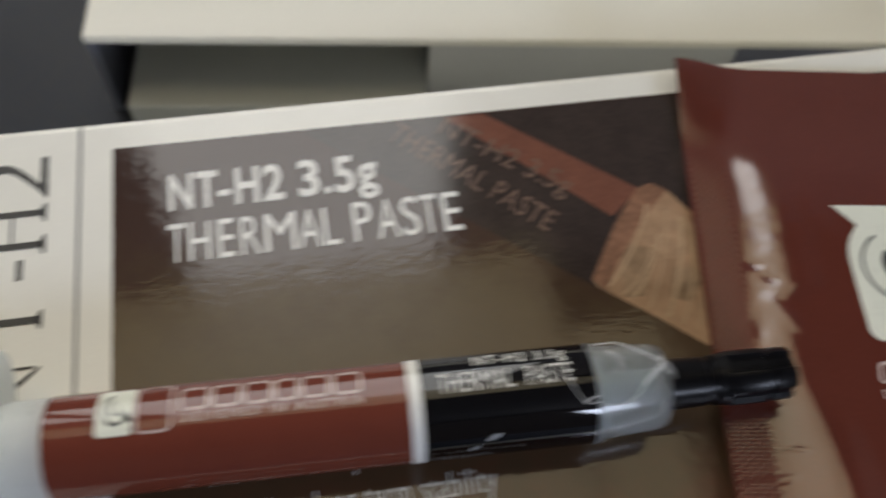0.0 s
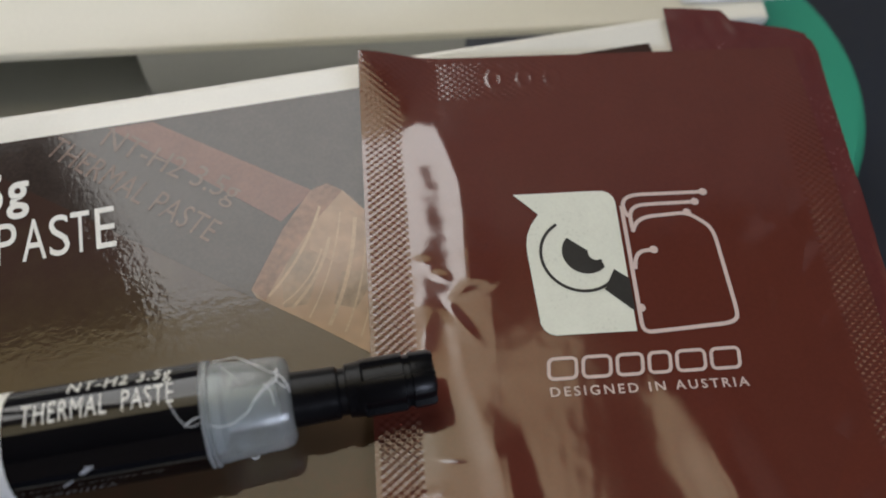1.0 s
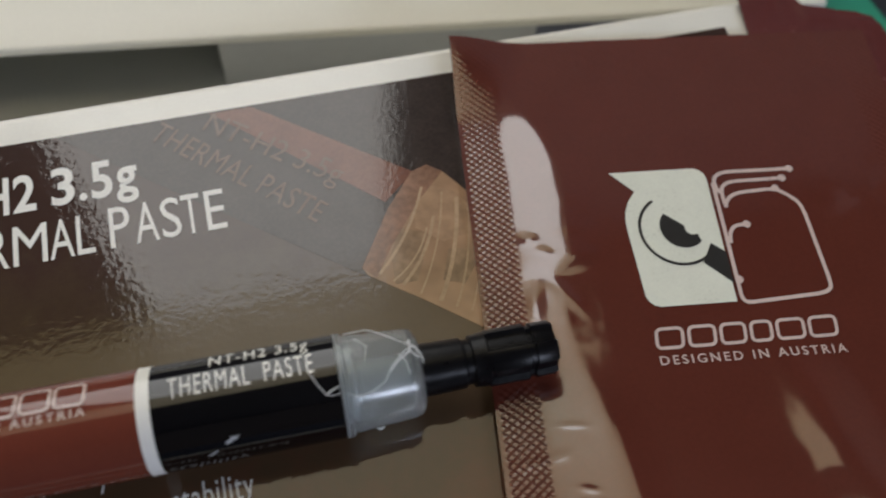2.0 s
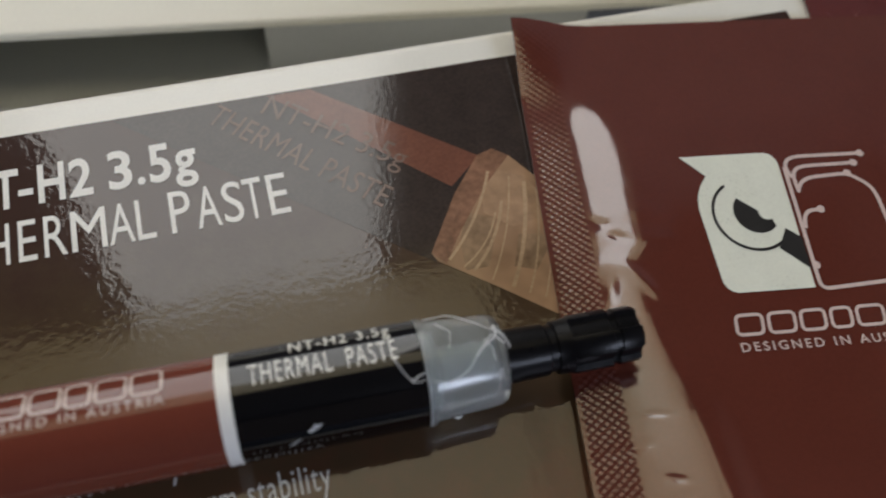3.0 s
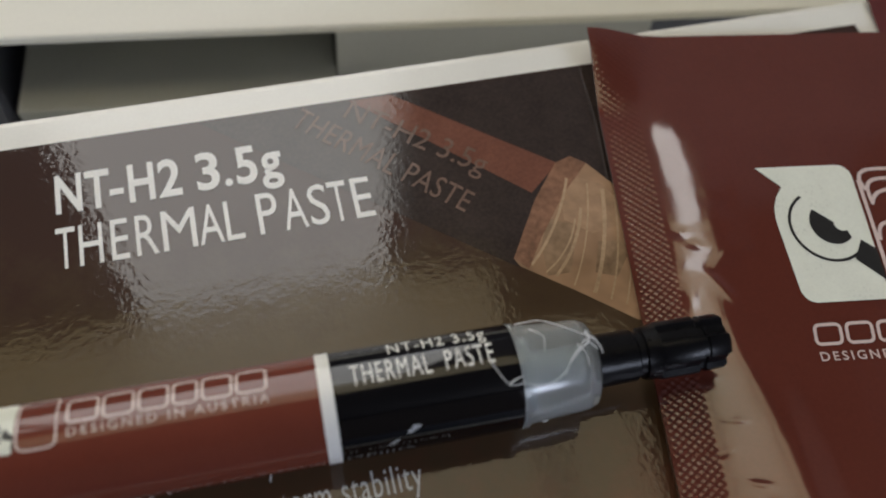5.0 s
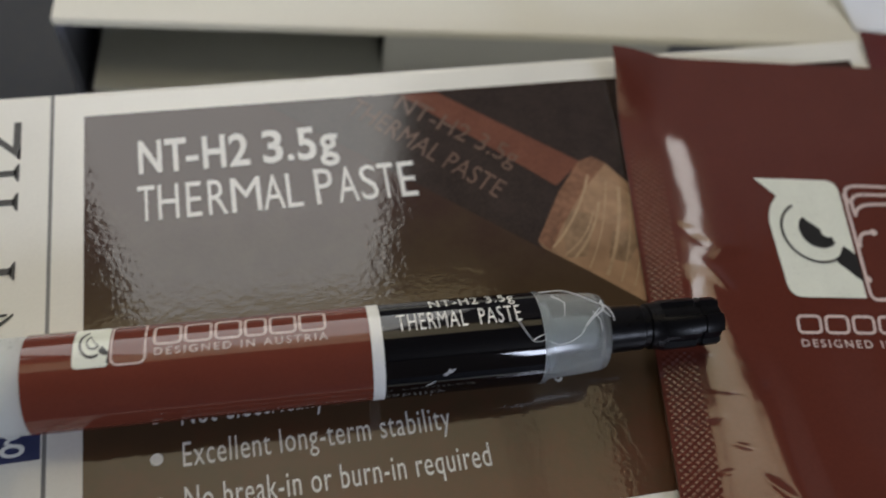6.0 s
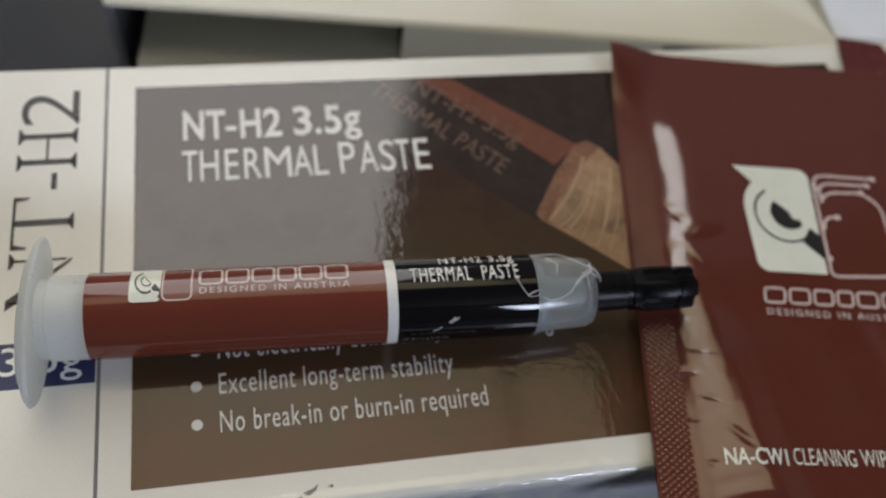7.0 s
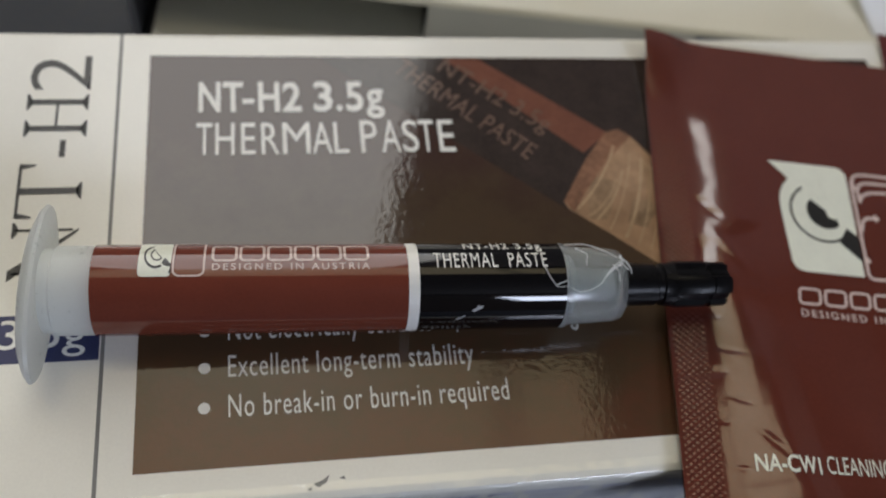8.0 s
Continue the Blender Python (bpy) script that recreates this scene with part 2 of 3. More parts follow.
def lathe(profile, seg=64, turn=None, flute=None, closed=True):
    """A turned body along x from (x, r) pairs."""
    bm = bmesh.new()
    rings = []
    for x, r in profile:
        ring = []
        for k in range(seg):
            a = 2 * math.pi * k / seg
            rr = r * (flute(x, a) if flute else 1.0)
            ring.append(bm.verts.new((x, rr * math.sin(a), rr * math.cos(a))))
        rings.append(ring)
    for a, b in zip(rings, rings[1:]):
        for k in range(seg):
            bm.faces.new((a[k], a[(k + 1) % seg], b[(k + 1) % seg], b[k]))
    if closed:
        bm.faces.new(rings[0])
        bm.faces.new(rings[-1])
    else:
        for k in range(seg):
            bm.faces.new((rings[-1][k], rings[-1][(k + 1) % seg], rings[0][(k + 1) % seg], rings[0][k]))
    if turn is not None:
        bmesh.ops.transform(bm, matrix=turn, verts=bm.verts)
    return bm


def tube(points, radius, seg=6, taper=1.0):
    bm = bmesh.new()
    rings = []
    pts = [Vector(p) for p in points]
    for i, p in enumerate(pts):
        d = (pts[min(i + 1, len(pts) - 1)] - pts[max(i - 1, 0)]).normalized()
        s = d.cross(Vector((0.1, 0.2, 1.0))).normalized()
        t = s.cross(d)
        r = radius * (1 + (taper - 1) * i / (len(pts) - 1))
        rings.append([bm.verts.new(p + (s * math.cos(a) + t * math.sin(a)) * r) for a in [2 * math.pi * k / seg for k in range(seg)]])
    for a, b in zip(rings, rings[1:]):
        for k in range(seg):
            bm.faces.new((a[k], a[(k + 1) % seg], b[(k + 1) % seg], b[k]))
    bm.faces.new(rings[0])
    bm.faces.new(rings[-1])
    return bm


def lettering(text, bold=0.0, spacing=1.0, fine=False, raw=False):
    """The text as a flat bmesh, its box stretched to 0..1 by 0..1."""
    cu = bpy.data.curves.new("lettering", "FONT")
    cu.body, cu.offset, cu.space_character, cu.resolution_u = text, bold, spacing, 4
    ob = bpy.data.objects.new("lettering", cu)
    scene.collection.objects.link(ob)
    bpy.context.view_layer.update()
    me = bpy.data.meshes.new_from_object(ob.evaluated_get(bpy.context.evaluated_depsgraph_get()))
    bpy.data.objects.remove(ob)
    bpy.data.curves.remove(cu)
    bm = bmesh.new()
    bm.from_mesh(me)
    bpy.data.meshes.remove(me)
    bmesh.ops.remove_doubles(bm, verts=bm.verts, dist=1e-5)
    xs, ys = [v.co.x for v in bm.verts], [v.co.y for v in bm.verts]
    x0, x1, y0, y1 = min(xs), max(xs), min(ys), max(ys)
    if raw:
        return bm, x0, x1, y0, y1
    if fine:
        bmesh.ops.triangulate(bm, faces=bm.faces[:])
        for k in range(1, 8):
            y = y0 + (y1 - y0) * k / 8
            bmesh.ops.bisect_plane(bm, geom=bm.verts[:] + bm.edges[:] + bm.faces[:], plane_co=(0, y, 0), plane_no=(0, 1, 0))
    for v in bm.verts:
        v.co = Vector(((v.co.x - x0) / (x1 - x0), (v.co.y - y0) / (y1 - y0), 0))
    return bm


def words_of(text, bold=0.0, spacing=1.0):
    """Each word of a line as a flat bmesh, the whole line stretched to 0..1 by 0..1."""
    whole, x0, x1, y0, y1 = lettering(text, bold, spacing, raw=True)
    whole.free()
    words = text.split(" ")
    for i, word in enumerate(words):
        lead, _, right, _, _ = lettering(" ".join(words[: i + 1]), bold, spacing, raw=True)
        lead.free()
        bm, a, b, _, _ = lettering(word, bold, spacing, raw=True)
        for v in bm.verts:
            v.co = Vector(((v.co.x + right - b - x0) / (x1 - x0), (v.co.y - y0) / (y1 - y0), 0))
        yield bm


def mapped(bm, f):
    for v in bm.verts:
        v.co = Vector(f(v.co.x, v.co.y))
    return bm


def flat_text(text, x0, x1, y0, y1, z, mat, parent, name, bold=0.0, spacing=1.0, angle=0.0, label=""):
    a = radians(angle)
    c, s = math.cos(a), math.sin(a)

    def f(u, v):
        dx, dy = u * (x1 - x0), v * (y1 - y0)
        return (x0 + dx * c - dy * s, y0 + dx * s + dy * c, z)

    for bm in words_of(text, bold, spacing):
        part(name, mapped(bm, f), mat, parent, label)


def glyph_row(letters, y0, y1, z, mat, parent, name, bold=0.0, low=None):
    """One word: each letter with its own left and right edge; low gives other heights for some letters."""
    bm = bmesh.new()
    for ch, x0, x1 in letters:
        a, b = (low or {}).get(ch, (y0, y1))
        one = mapped(lettering(ch, bold), lambda u, v: (x0 + u * (x1 - x0), a + v * (b - a), z))
        me = bpy.data.meshes.new("letter")
        one.to_mesh(me)
        one.free()
        bm.from_mesh(me)
        bpy.data.meshes.remove(me)
    return part(name, bm, mat, parent)


def rounded(x0, x1, y0, y1, r, n=5):
    pts = []
    for cx, cy, a0 in ((x1 - r, y1 - r, 0), (x0 + r, y1 - r, 90), (x0 + r, y0 + r, 180), (x1 - r, y0 + r, 270)):
        pts += [(cx + r * math.cos(radians(a0 + 90 * k / n)), cy + r * math.sin(radians(a0 + 90 * k / n))) for k in range(n + 1)]
    return pts


def band(points, width, closed=False):
    """A flat ribbon along points in the plane."""
    bm = bmesh.new()
    pts = [Vector((*p, 0)) for p in points]
    n = len(pts)
    L, R = [], []
    for i, p in enumerate(pts):
        a = pts[(i - 1) % n] if closed or i else p
        b = pts[(i + 1) % n] if closed or i < n - 1 else p
        d = (b - a).normalized()
        s = Vector((-d.y, d.x, 0)) * width / 2
        L.append(bm.verts.new(p + s))
        R.append(bm.verts.new(p - s))
    for i in range(n if closed else n - 1):
        j = (i + 1) % n
        bm.faces.new((L[i], L[j], R[j], R[i]))
    return bm


def polygon(outline):
    bm = bmesh.new()
    f = bm.faces.new([bm.verts.new((x, y, 0)) for x, y in outline])
    bmesh.ops.triangulate(bm, faces=[f])
    return bm


def disc(cx, cy, r, n=20):
    return polygon([(cx + r * math.cos(2 * math.pi * k / n), cy + r * math.sin(2 * math.pi * k / n)) for k in range(n)])


def densify(bm, step):
    """Cuts a flat bmesh on a grid, so that it can follow a curved surface."""
    for axis in (0, 1):
        vals = [v.co[axis] for v in bm.verts]
        k = math.ceil(min(vals) / step)
        while k * step < max(vals):
            co, no = [0, 0, 0], [0, 0, 0]
            co[axis], no[axis] = k * step, 1
            bmesh.ops.bisect_plane(bm, geom=bm.verts[:] + bm.edges[:] + bm.faces[:], plane_co=co, plane_no=no)
            k += 1
    return bm


# ---- room: out of view, added for its light and reflections ----
def setting(name, bm_, mat, label, category):
    return tagged(finish(name, bm_, mat), label, category, kind="structure")


RX0, RX1, RY0 = -1600, 1400, -1900
wy = WALL_Y * 1000
setting("floor", box(RX0 - 100, RX1 + 100, RY0 - 100, wy + 200, FLOOR_Z * 1000 - 80, FLOOR_Z * 1000), M_FLOOR, "brown wooden floor under the desk", "floor")
setting("ceiling", box(RX0 - 100, RX1 + 100, RY0 - 100, wy + 200, CEIL_Z * 1000, CEIL_Z * 1000 + 100), M_CEIL, "unseen ceiling, coloured dark to stand for unlit paint", "ceiling")
setting("wall_west", box(RX0 - 100, RX0, RY0, wy, FLOOR_Z * 1000, CEIL_Z * 1000), M_WALL, "plain dim painted wall added out of view", "wall")
setting("wall_east", box(RX1, RX1 + 100, RY0, wy, FLOOR_Z * 1000, CEIL_Z * 1000), M_WALL, "plain dim painted wall added out of view", "wall")


def joined(boxes):
    bm = bmesh.new()
    for a in boxes:
        b = box(*a)
        me = bpy.data.meshes.new("piece")
        b.to_mesh(me)
        b.free()
        bm.from_mesh(me)
        bpy.data.meshes.remove(me)
    return bm


def pierced_wall(y0, y1, openings):
    """A wall along x with openings (x0, x1, z0, z1) from west to east."""
    lo, hi, x, boxes = FLOOR_Z * 1000, CEIL_Z * 1000, RX0 - 100, []
    for x0, x1, z0, z1 in openings:
        boxes += [(x, x0, y0, y1, lo, hi), (x0, x1, y0, y1, lo, z0), (x0, x1, y0, y1, z1, hi)]
        x = x1
    return joined(boxes + [(x, RX1 + 100, y0, y1, lo, hi)])


NORTH = [[c * 1000 for c in w] for w in WINDOWS]
SOUTH = [c * 1000 for c in (REAR_X0, REAR_X1, REAR_Z0, REAR_Z1)]
setting("wall_north", pierced_wall(wy, wy + 180, NORTH), M_WALL, "plain dim painted wall with two window openings, added out of view", "wall")
setting("wall_south", pierced_wall(RY0 - 180, RY0, [SOUTH]), M_WALL, "plain painted wall with a wide low window opening, added out of view", "wall")


def window(name, x0, x1, z0, z1, y, out):
    """A framed pane; y is the wall's inner face and out points outdoors."""
    w = tagged(finish(name, box(x0 - 12, x1 + 12, min(y - out * 40, y - out), max(y - out * 40, y - out), z0 - 30, z0 - 2, 3), M_FRAME), "white painted window with one clear pane", "window", kind="structure")
    ya, yb = sorted((y + out * 70, y + out * 110))
    for a in ((x0, x0 + 30, z0, z1), (x1 - 30, x1, z0, z1), (x0 + 30, x1 - 30, z0, z0 + 30), (x0 + 30, x1 - 30, z1 - 30, z1)):
        part("window_frame", box(a[0], a[1], ya, yb, a[2], a[3], 3), M_FRAME, w)
    p = part("pane", box(x0 + 30, x1 - 30, y + out * 90 - 2, y + out * 90 + 2, z0 + 30, z1 - 30), M_GLASS, w)
    p.visible_shadow = False


window("window_1", *NORTH[0], wy, 1)
window("window_2", *NORTH[1], wy, 1)
window("window_3", *SOUTH, RY0, -1)


# Unseen glowing panels, added for warm overhead light and reflections.
def added_ceiling_panel(x0, x1, y0, y1):
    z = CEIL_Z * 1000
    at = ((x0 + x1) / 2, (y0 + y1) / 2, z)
    t = thing("added_ceiling_panel", "warm glowing panel added on the ceiling, out of view", "ceiling lamp", at, group="ceiling lamps")
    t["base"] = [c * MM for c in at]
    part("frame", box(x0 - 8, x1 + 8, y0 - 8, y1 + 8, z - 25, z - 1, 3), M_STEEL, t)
    part("diffuser", box(x0, x1, y0, y1, z - 30, z - 24, 2), M_ADDED_GLOW, t, "glowing warm face added for overhead light and sheen")


added_ceiling_panel(-1360, -800, 150, 768)
added_ceiling_panel(-780, 450, 150, 768)
added_ceiling_panel(470, 650, 150, 570)


def desk():
    t = thing("desk", "dark charcoal desk with a plain laminate top", "desk")
    dz = DESK_Z * 1000
    part("desktop", box(-700, 700, -420, wy - 60, dz - 28, dz, 2), M_DESK, t)
    for x in (-660, 620):
        for y in (-380, wy - 140):
            part("leg", box(x, x + 40, y, y + 40, FLOOR_Z * 1000, dz - 28.2, 2), M_DESK, t)


desk()
DZ = DESK_Z * 1000


# ---- boxed product: a flat white carton with a glossy brown print ----
def product_box():
    t = thing("product_box", "flat white card box with glossy dark brown printed front", "box")
    part("body", box(-24, 103.5, -57, 3.8, DZ, 0, 0.9), M_WHITE_CARD, t)
    # The fold's shade is a flush dark strip; the card itself is uncut.
    part("fold_shade_strip", box(-3.75, -3.35, -56.6, 3.4, -0.2, 0.03), M_FOLD_SHADE_SCUFF, t, "grey strip for the shade in the card's fold")
    p = part("front_print", plate([(0, -53), (100, -53), (100, 0), (0, 0)], 0.001, 0.04), M_PRINT, t, "glossy dark umber printed panel")
    z = 0.06
    # the printed picture of a capped tube, cut by the upper edge of the print
    part("picture_barrel", plate([(66.5, -0.2), (66.5, -16.0), (50.3, -23.9), (29.0, -6.8), (21.0, -0.2)], 0.041, z), M_PRINT_DARK, p, "printed dark tube")
    part("picture_stripe", plate([(37.3, -0.25), (42.0, -0.25), (57.8, -12.5), (54.0, -15.6), (40.0, -2.7)], z + 0.001, z + 0.015), M_PRINT_STEM, p, "printed russet stripe")
    part("picture_cap", plate([(59.4, -11.9), (60.9, -13.1), (63.2, -16.6), (69.5, -28.5), (66.5, -33.0), (60.4, -31.9), (55.5, -27.8), (50.4, -23.8), (50.0, -22.8), (54.0, -16.6), (57.6, -12.4)], z + 0.016, z + 0.03), M_PRINT_TAN, p, "printed translucent tan cap")
    part("picture_rim", plate([(59.4, -11.9), (60.9, -13.1), (57.5, -16.2), (53.5, -21.0), (51.2, -24.3), (50.0, -22.8), (54.0, -16.6), (57.6, -12.4)], z + 0.031, z + 0.04), M_PRINT_STEM2, p, "printed russet cap rim")
    for name, outline, mat in (("picture_facet", [(57.2, -15.2), (58.6, -14.2), (61.6, -15.9), (63.1, -18.6), (62.0, -21.2), (58.9, -21.6), (56.4, -19.4)], M_PRINT_FACET),
                               ("picture_facet", [(59.2, -22.6), (61.6, -23.0), (62.2, -24.2), (59.9, -26.9), (57.8, -26.0)], M_PRINT_MOSS),
                               ("picture_facet", [(54.7, -18.9), (57.2, -20.2), (56.8, -22.2), (55.3, -25.5), (52.9, -25.4), (53.2, -22.0)], M_PRINT_MOSS),
                               ("picture_facet", [(62.8, -22.6), (64.6, -23.6), (65.4, -26.4), (63.0, -29.2), (61.6, -28.2)], M_PRINT_MOSS)):
        part(name, plate(outline, z + 0.0305, z + 0.036), mat, p, "printed cap facet")
    for k, (ax, ay, bx, by, wd) in enumerate(((58.2, -14.6, 51.6, -23.9, 0.30), (58.6, -18.4, 53.7, -25.6, 0.34), (61.6, -16.6, 57.0, -28.2, 0.42), (62.6, -17.6, 58.4, -29.2, 0.22), (64.2, -20.0, 60.8, -30.6, 0.30), (65.5, -22.8, 63.0, -31.2, 0.24), (60.2, -15.6, 55.2, -27.0, 0.18), (63.4, -18.6, 59.8, -30.0, 0.18), (57.6, -19.6, 52.8, -25.0, 0.2), (64.9, -21.4, 62.0, -30.9, 0.16))):
        mid = Vector(((ax + bx) / 2 + 0.9, (ay + by) / 2 - 0.9))
        pts = [(ax * (1 - q) ** 2 + 2 * mid.x * q * (1 - q) + bx * q * q, ay * (1 - q) ** 2 + 2 * mid.y * q * (1 - q) + by * q * q) for q in [n / 8 for n in range(9)]]
        part("picture_rib", mapped(band(pts, wd), lambda x, y: (x, y, z + 0.045)), M_PRINT_LIGHT, p, "printed pale rib")
    flat_text("NT-H2 3.5g", 35.7, 35.7 + 16.6, -2.95, -2.95 + 3.5, z + 0.05, M_PRINT_GHOST, p, "picture_lettering", 0.0, 1.0, -37.5)
    flat_text("THERMAL PASTE", 30.4, 30.4 + 21.4, -2.3, -2.3 + 2.7, z + 0.05, M_PRINT_GHOST, p, "picture_lettering", 0.0, 1.05, -41.8)
    # lettering on the print
    glyph_row([("N", 5.95, 8.55), ("T", 8.85, 11.3), ("-", 11.25, 12.65), ("H", 13.15, 15.75), ("2", 16.15, 18.45)], -8.85, -4.2, z + 0.03, M_INK_WHITE, t, "headline", 0.022, {"-": (-7.6, -6.85)})
    glyph_row([("3", 20.0, 22.35), (".", 22.8, 23.6), ("5", 24.05, 26.25), ("g", 26.6, 28.85)], -8.85, -4.1, z + 0.03, M_INK_WHITE, t, "headline", 0.022, {".": (-8.75, -7.8), "g": (-9.95, -5.35)})
    glyph_row([("T", 5.75, 7.6), ("H", 7.95, 10.2), ("E", 11.0, 12.7), ("R", 13.4, 15.55), ("M", 15.95, 19.3), ("A", 19.55, 21.95), ("L", 22.2, 24.0)], -15.15, -10.5, z + 0.03, M_INK_WHITE, t, "headline")
    glyph_row([("P", 25.5, 27.55), ("A", 28.1, 30.45), ("S", 30.75, 32.75), ("T", 32.9, 34.8), ("E", 35.35, 37.35)], -15.1, -10.25, z + 0.03, M_INK_WHITE, t, "headline")
    for y, text, x1 in ((-39.2, "Not electrically conductive, non-corroding", 48.7), (-43.4, "Excellent long-term stability", 35.9), (-47.8, "No break-in or burn-in required", 39.3)):
        flat_text(text, 9.3, x1, y - 0.75, y + 2.5, z, M_INK_WHITE, t, "bullet_line", 0.0, 1.1)
        part("bullet", mapped(disc(6.85, y + 1.15, 0.62), lambda x, yy: (x, yy, z)), M_INK_WHITE, t)
    # upright strip
    def strip_glyph(y0, stretch, shapes):
        """Upright serif letter read from below; its shapes are 7 high."""
        bm = bmesh.new()
        for pts in shapes:
            f = bm.faces.new([bm.verts.new((-6.9 - v, y0 + u * stretch, 0.05)) for u, v in pts])
        bmesh.ops.triangulate(bm, faces=bm.faces[:])
        part("strip_lettering", bm, M_INK_BLACK, t, "black upright serif lettering")

    def rect(a, b, c, d):
        return [(a, c), (b, c), (b, d), (a, d)]

    def foot(x, v, up):
        return [(x - 1.0, v), (x + 1.0, v), (x + 1.0, v + 0.18 * up), (x + 0.4, v + 0.6 * up), (x - 0.4, v + 0.6 * up), (x - 1.0, v + 0.18 * up)]

    strip_glyph(-12.35, 1.19, [rect(0.75, 1.4, 0.3, 6.7), rect(4.0, 4.65, 0.3, 6.7), rect(1.4, 4.0, 3.35, 3.65), foot(1.07, 0, 1), foot(4.33, 0, 1), foot(1.07, 7, -1), foot(4.33, 7, -1)])
    strip_glyph(-15.15, 1.0, [rect(0.0, 2.4, 2.2, 2.85)])
    strip_glyph(-23.45, 1.1, [rect(3.0, 3.75, 0.3, 6.8), foot(3.37, 0, 1), rect(0.3, 6.5, 6.65, 7.0), [(0.1, 7), (0.75, 6.75), (0.35, 5.2), (0.15, 5.2)], [(6.7, 7), (6.05, 6.75), (6.45, 5.2), (6.65, 5.2)]])
    strip_glyph(-31.4, 1.03, [rect(1.0, 1.3, 0.2, 6.6), rect(6.2, 6.5, 0.6, 6.8), [(0.2, 7), (1.5, 7), (6.5, 0.0), (6.2, 0.0), (5.9, 0.3)], foot(1.15, 0, 1), foot(6.35, 7, -1)])
    bm = mapped(lettering("2", -0.008), lambda u, v: (-13.8 + 6.95 * (1 - v), -5.5 + 5.35 * u, 0.05))
    part("strip_lettering", bm, M_INK_BLACK, t, "black upright lettering")
    part("strip_bar", plate([(-23.5, -40.6), (-3.9, -40.6), (-3.9, -35.2), (-23.5, -35.2)], 0.001, 0.04), M_INK_BLUE, t, "navy blue printed bar")
    flat_text("3.5g", -13.9, -5.3, -40.1, -35.7, 0.06, M_INK_WHITE, t, "strip_lettering", 0.0)
    # print on the front edge
    rnd = random.Random(4)
    for row in range(6):
        x = 26.0
        while x < 98:
            w = rnd.uniform(2.5, 8)
            part("text_bar", box(x, x + w, -57.04, -56.9, -4.6 - row * 2.2, -3.5 - row * 2.2), M_INK_GREY, t)
            x += w + rnd.uniform(0.8, 1.6)
    bm = bmesh.new()
    profile = [(-55.2, 0.10), (-56.0, 0.16), (-56.6, 0.10), (-57.05, -0.25), (-57.2, -0.8), (-57.2, -3.0), (-57.18, -9.0), (-57.2, -16.0)]
    rows = []
    for i in range(261):
        x = -23.5 + i * 0.485
        rows.append([bm.verts.new((x, y - 0.10 * noise.noise(Vector((x * 0.9, k, 0.5))) - 0.06, zz + (0.10 * noise.noise(Vector((x * 0.7, k * 0.6, 3.0))) if k < 5 else 0.0))) for k, (y, zz) in enumerate(profile)])
    for a, b in zip(rows, rows[1:]):
        for k in range(len(profile) - 1):
            bm.faces.new((a[k], b[k], b[k + 1], a[k + 1]))
    film = part("shrink_wrap", bm, M_CLEAR_FILM, t, "clear glossy shrink film over the front edge", smooth=True)
    film.visible_shadow = False
    for pts in ([(17.6, -55.3), (18.6, -55.0), (19.3, -54.5), (19.0, -55.2), (18.2, -55.7)], [(20.2, -54.9), (20.8, -54.7), (20.9, -55.1)], [(17.0, -55.8), (17.5, -55.6), (17.4, -56.0)]):
        part("scuff", mapped(polygon(pts), lambda x, y: (x, y, 0.03)), M_FOLD_SHADE_SCUFF, t, "dark scuff mark in the card")
    part("colour_patch", box(14, 24, -57.04, -56.9, -12, -3.0), M_INK_YELLOW, t, "ochre yellow printed patch")


product_box()


# ---- sachets ----
A8 = radians(-8.5)
SU, SV = Vector((math.cos(A8), math.sin(A8), 0)), Vector((math.sin(A8), -math.cos(A8), 0))
S_W, S_H = 51.0, 76.0


def smooth(a, b, x):
    k = min(1.0, max(0.0, (x - a) / (b - a)))
    return k * k * (3 - 2 * k)


def bell(x, c, w):
    return math.exp(-((x - c) / w) ** 2)


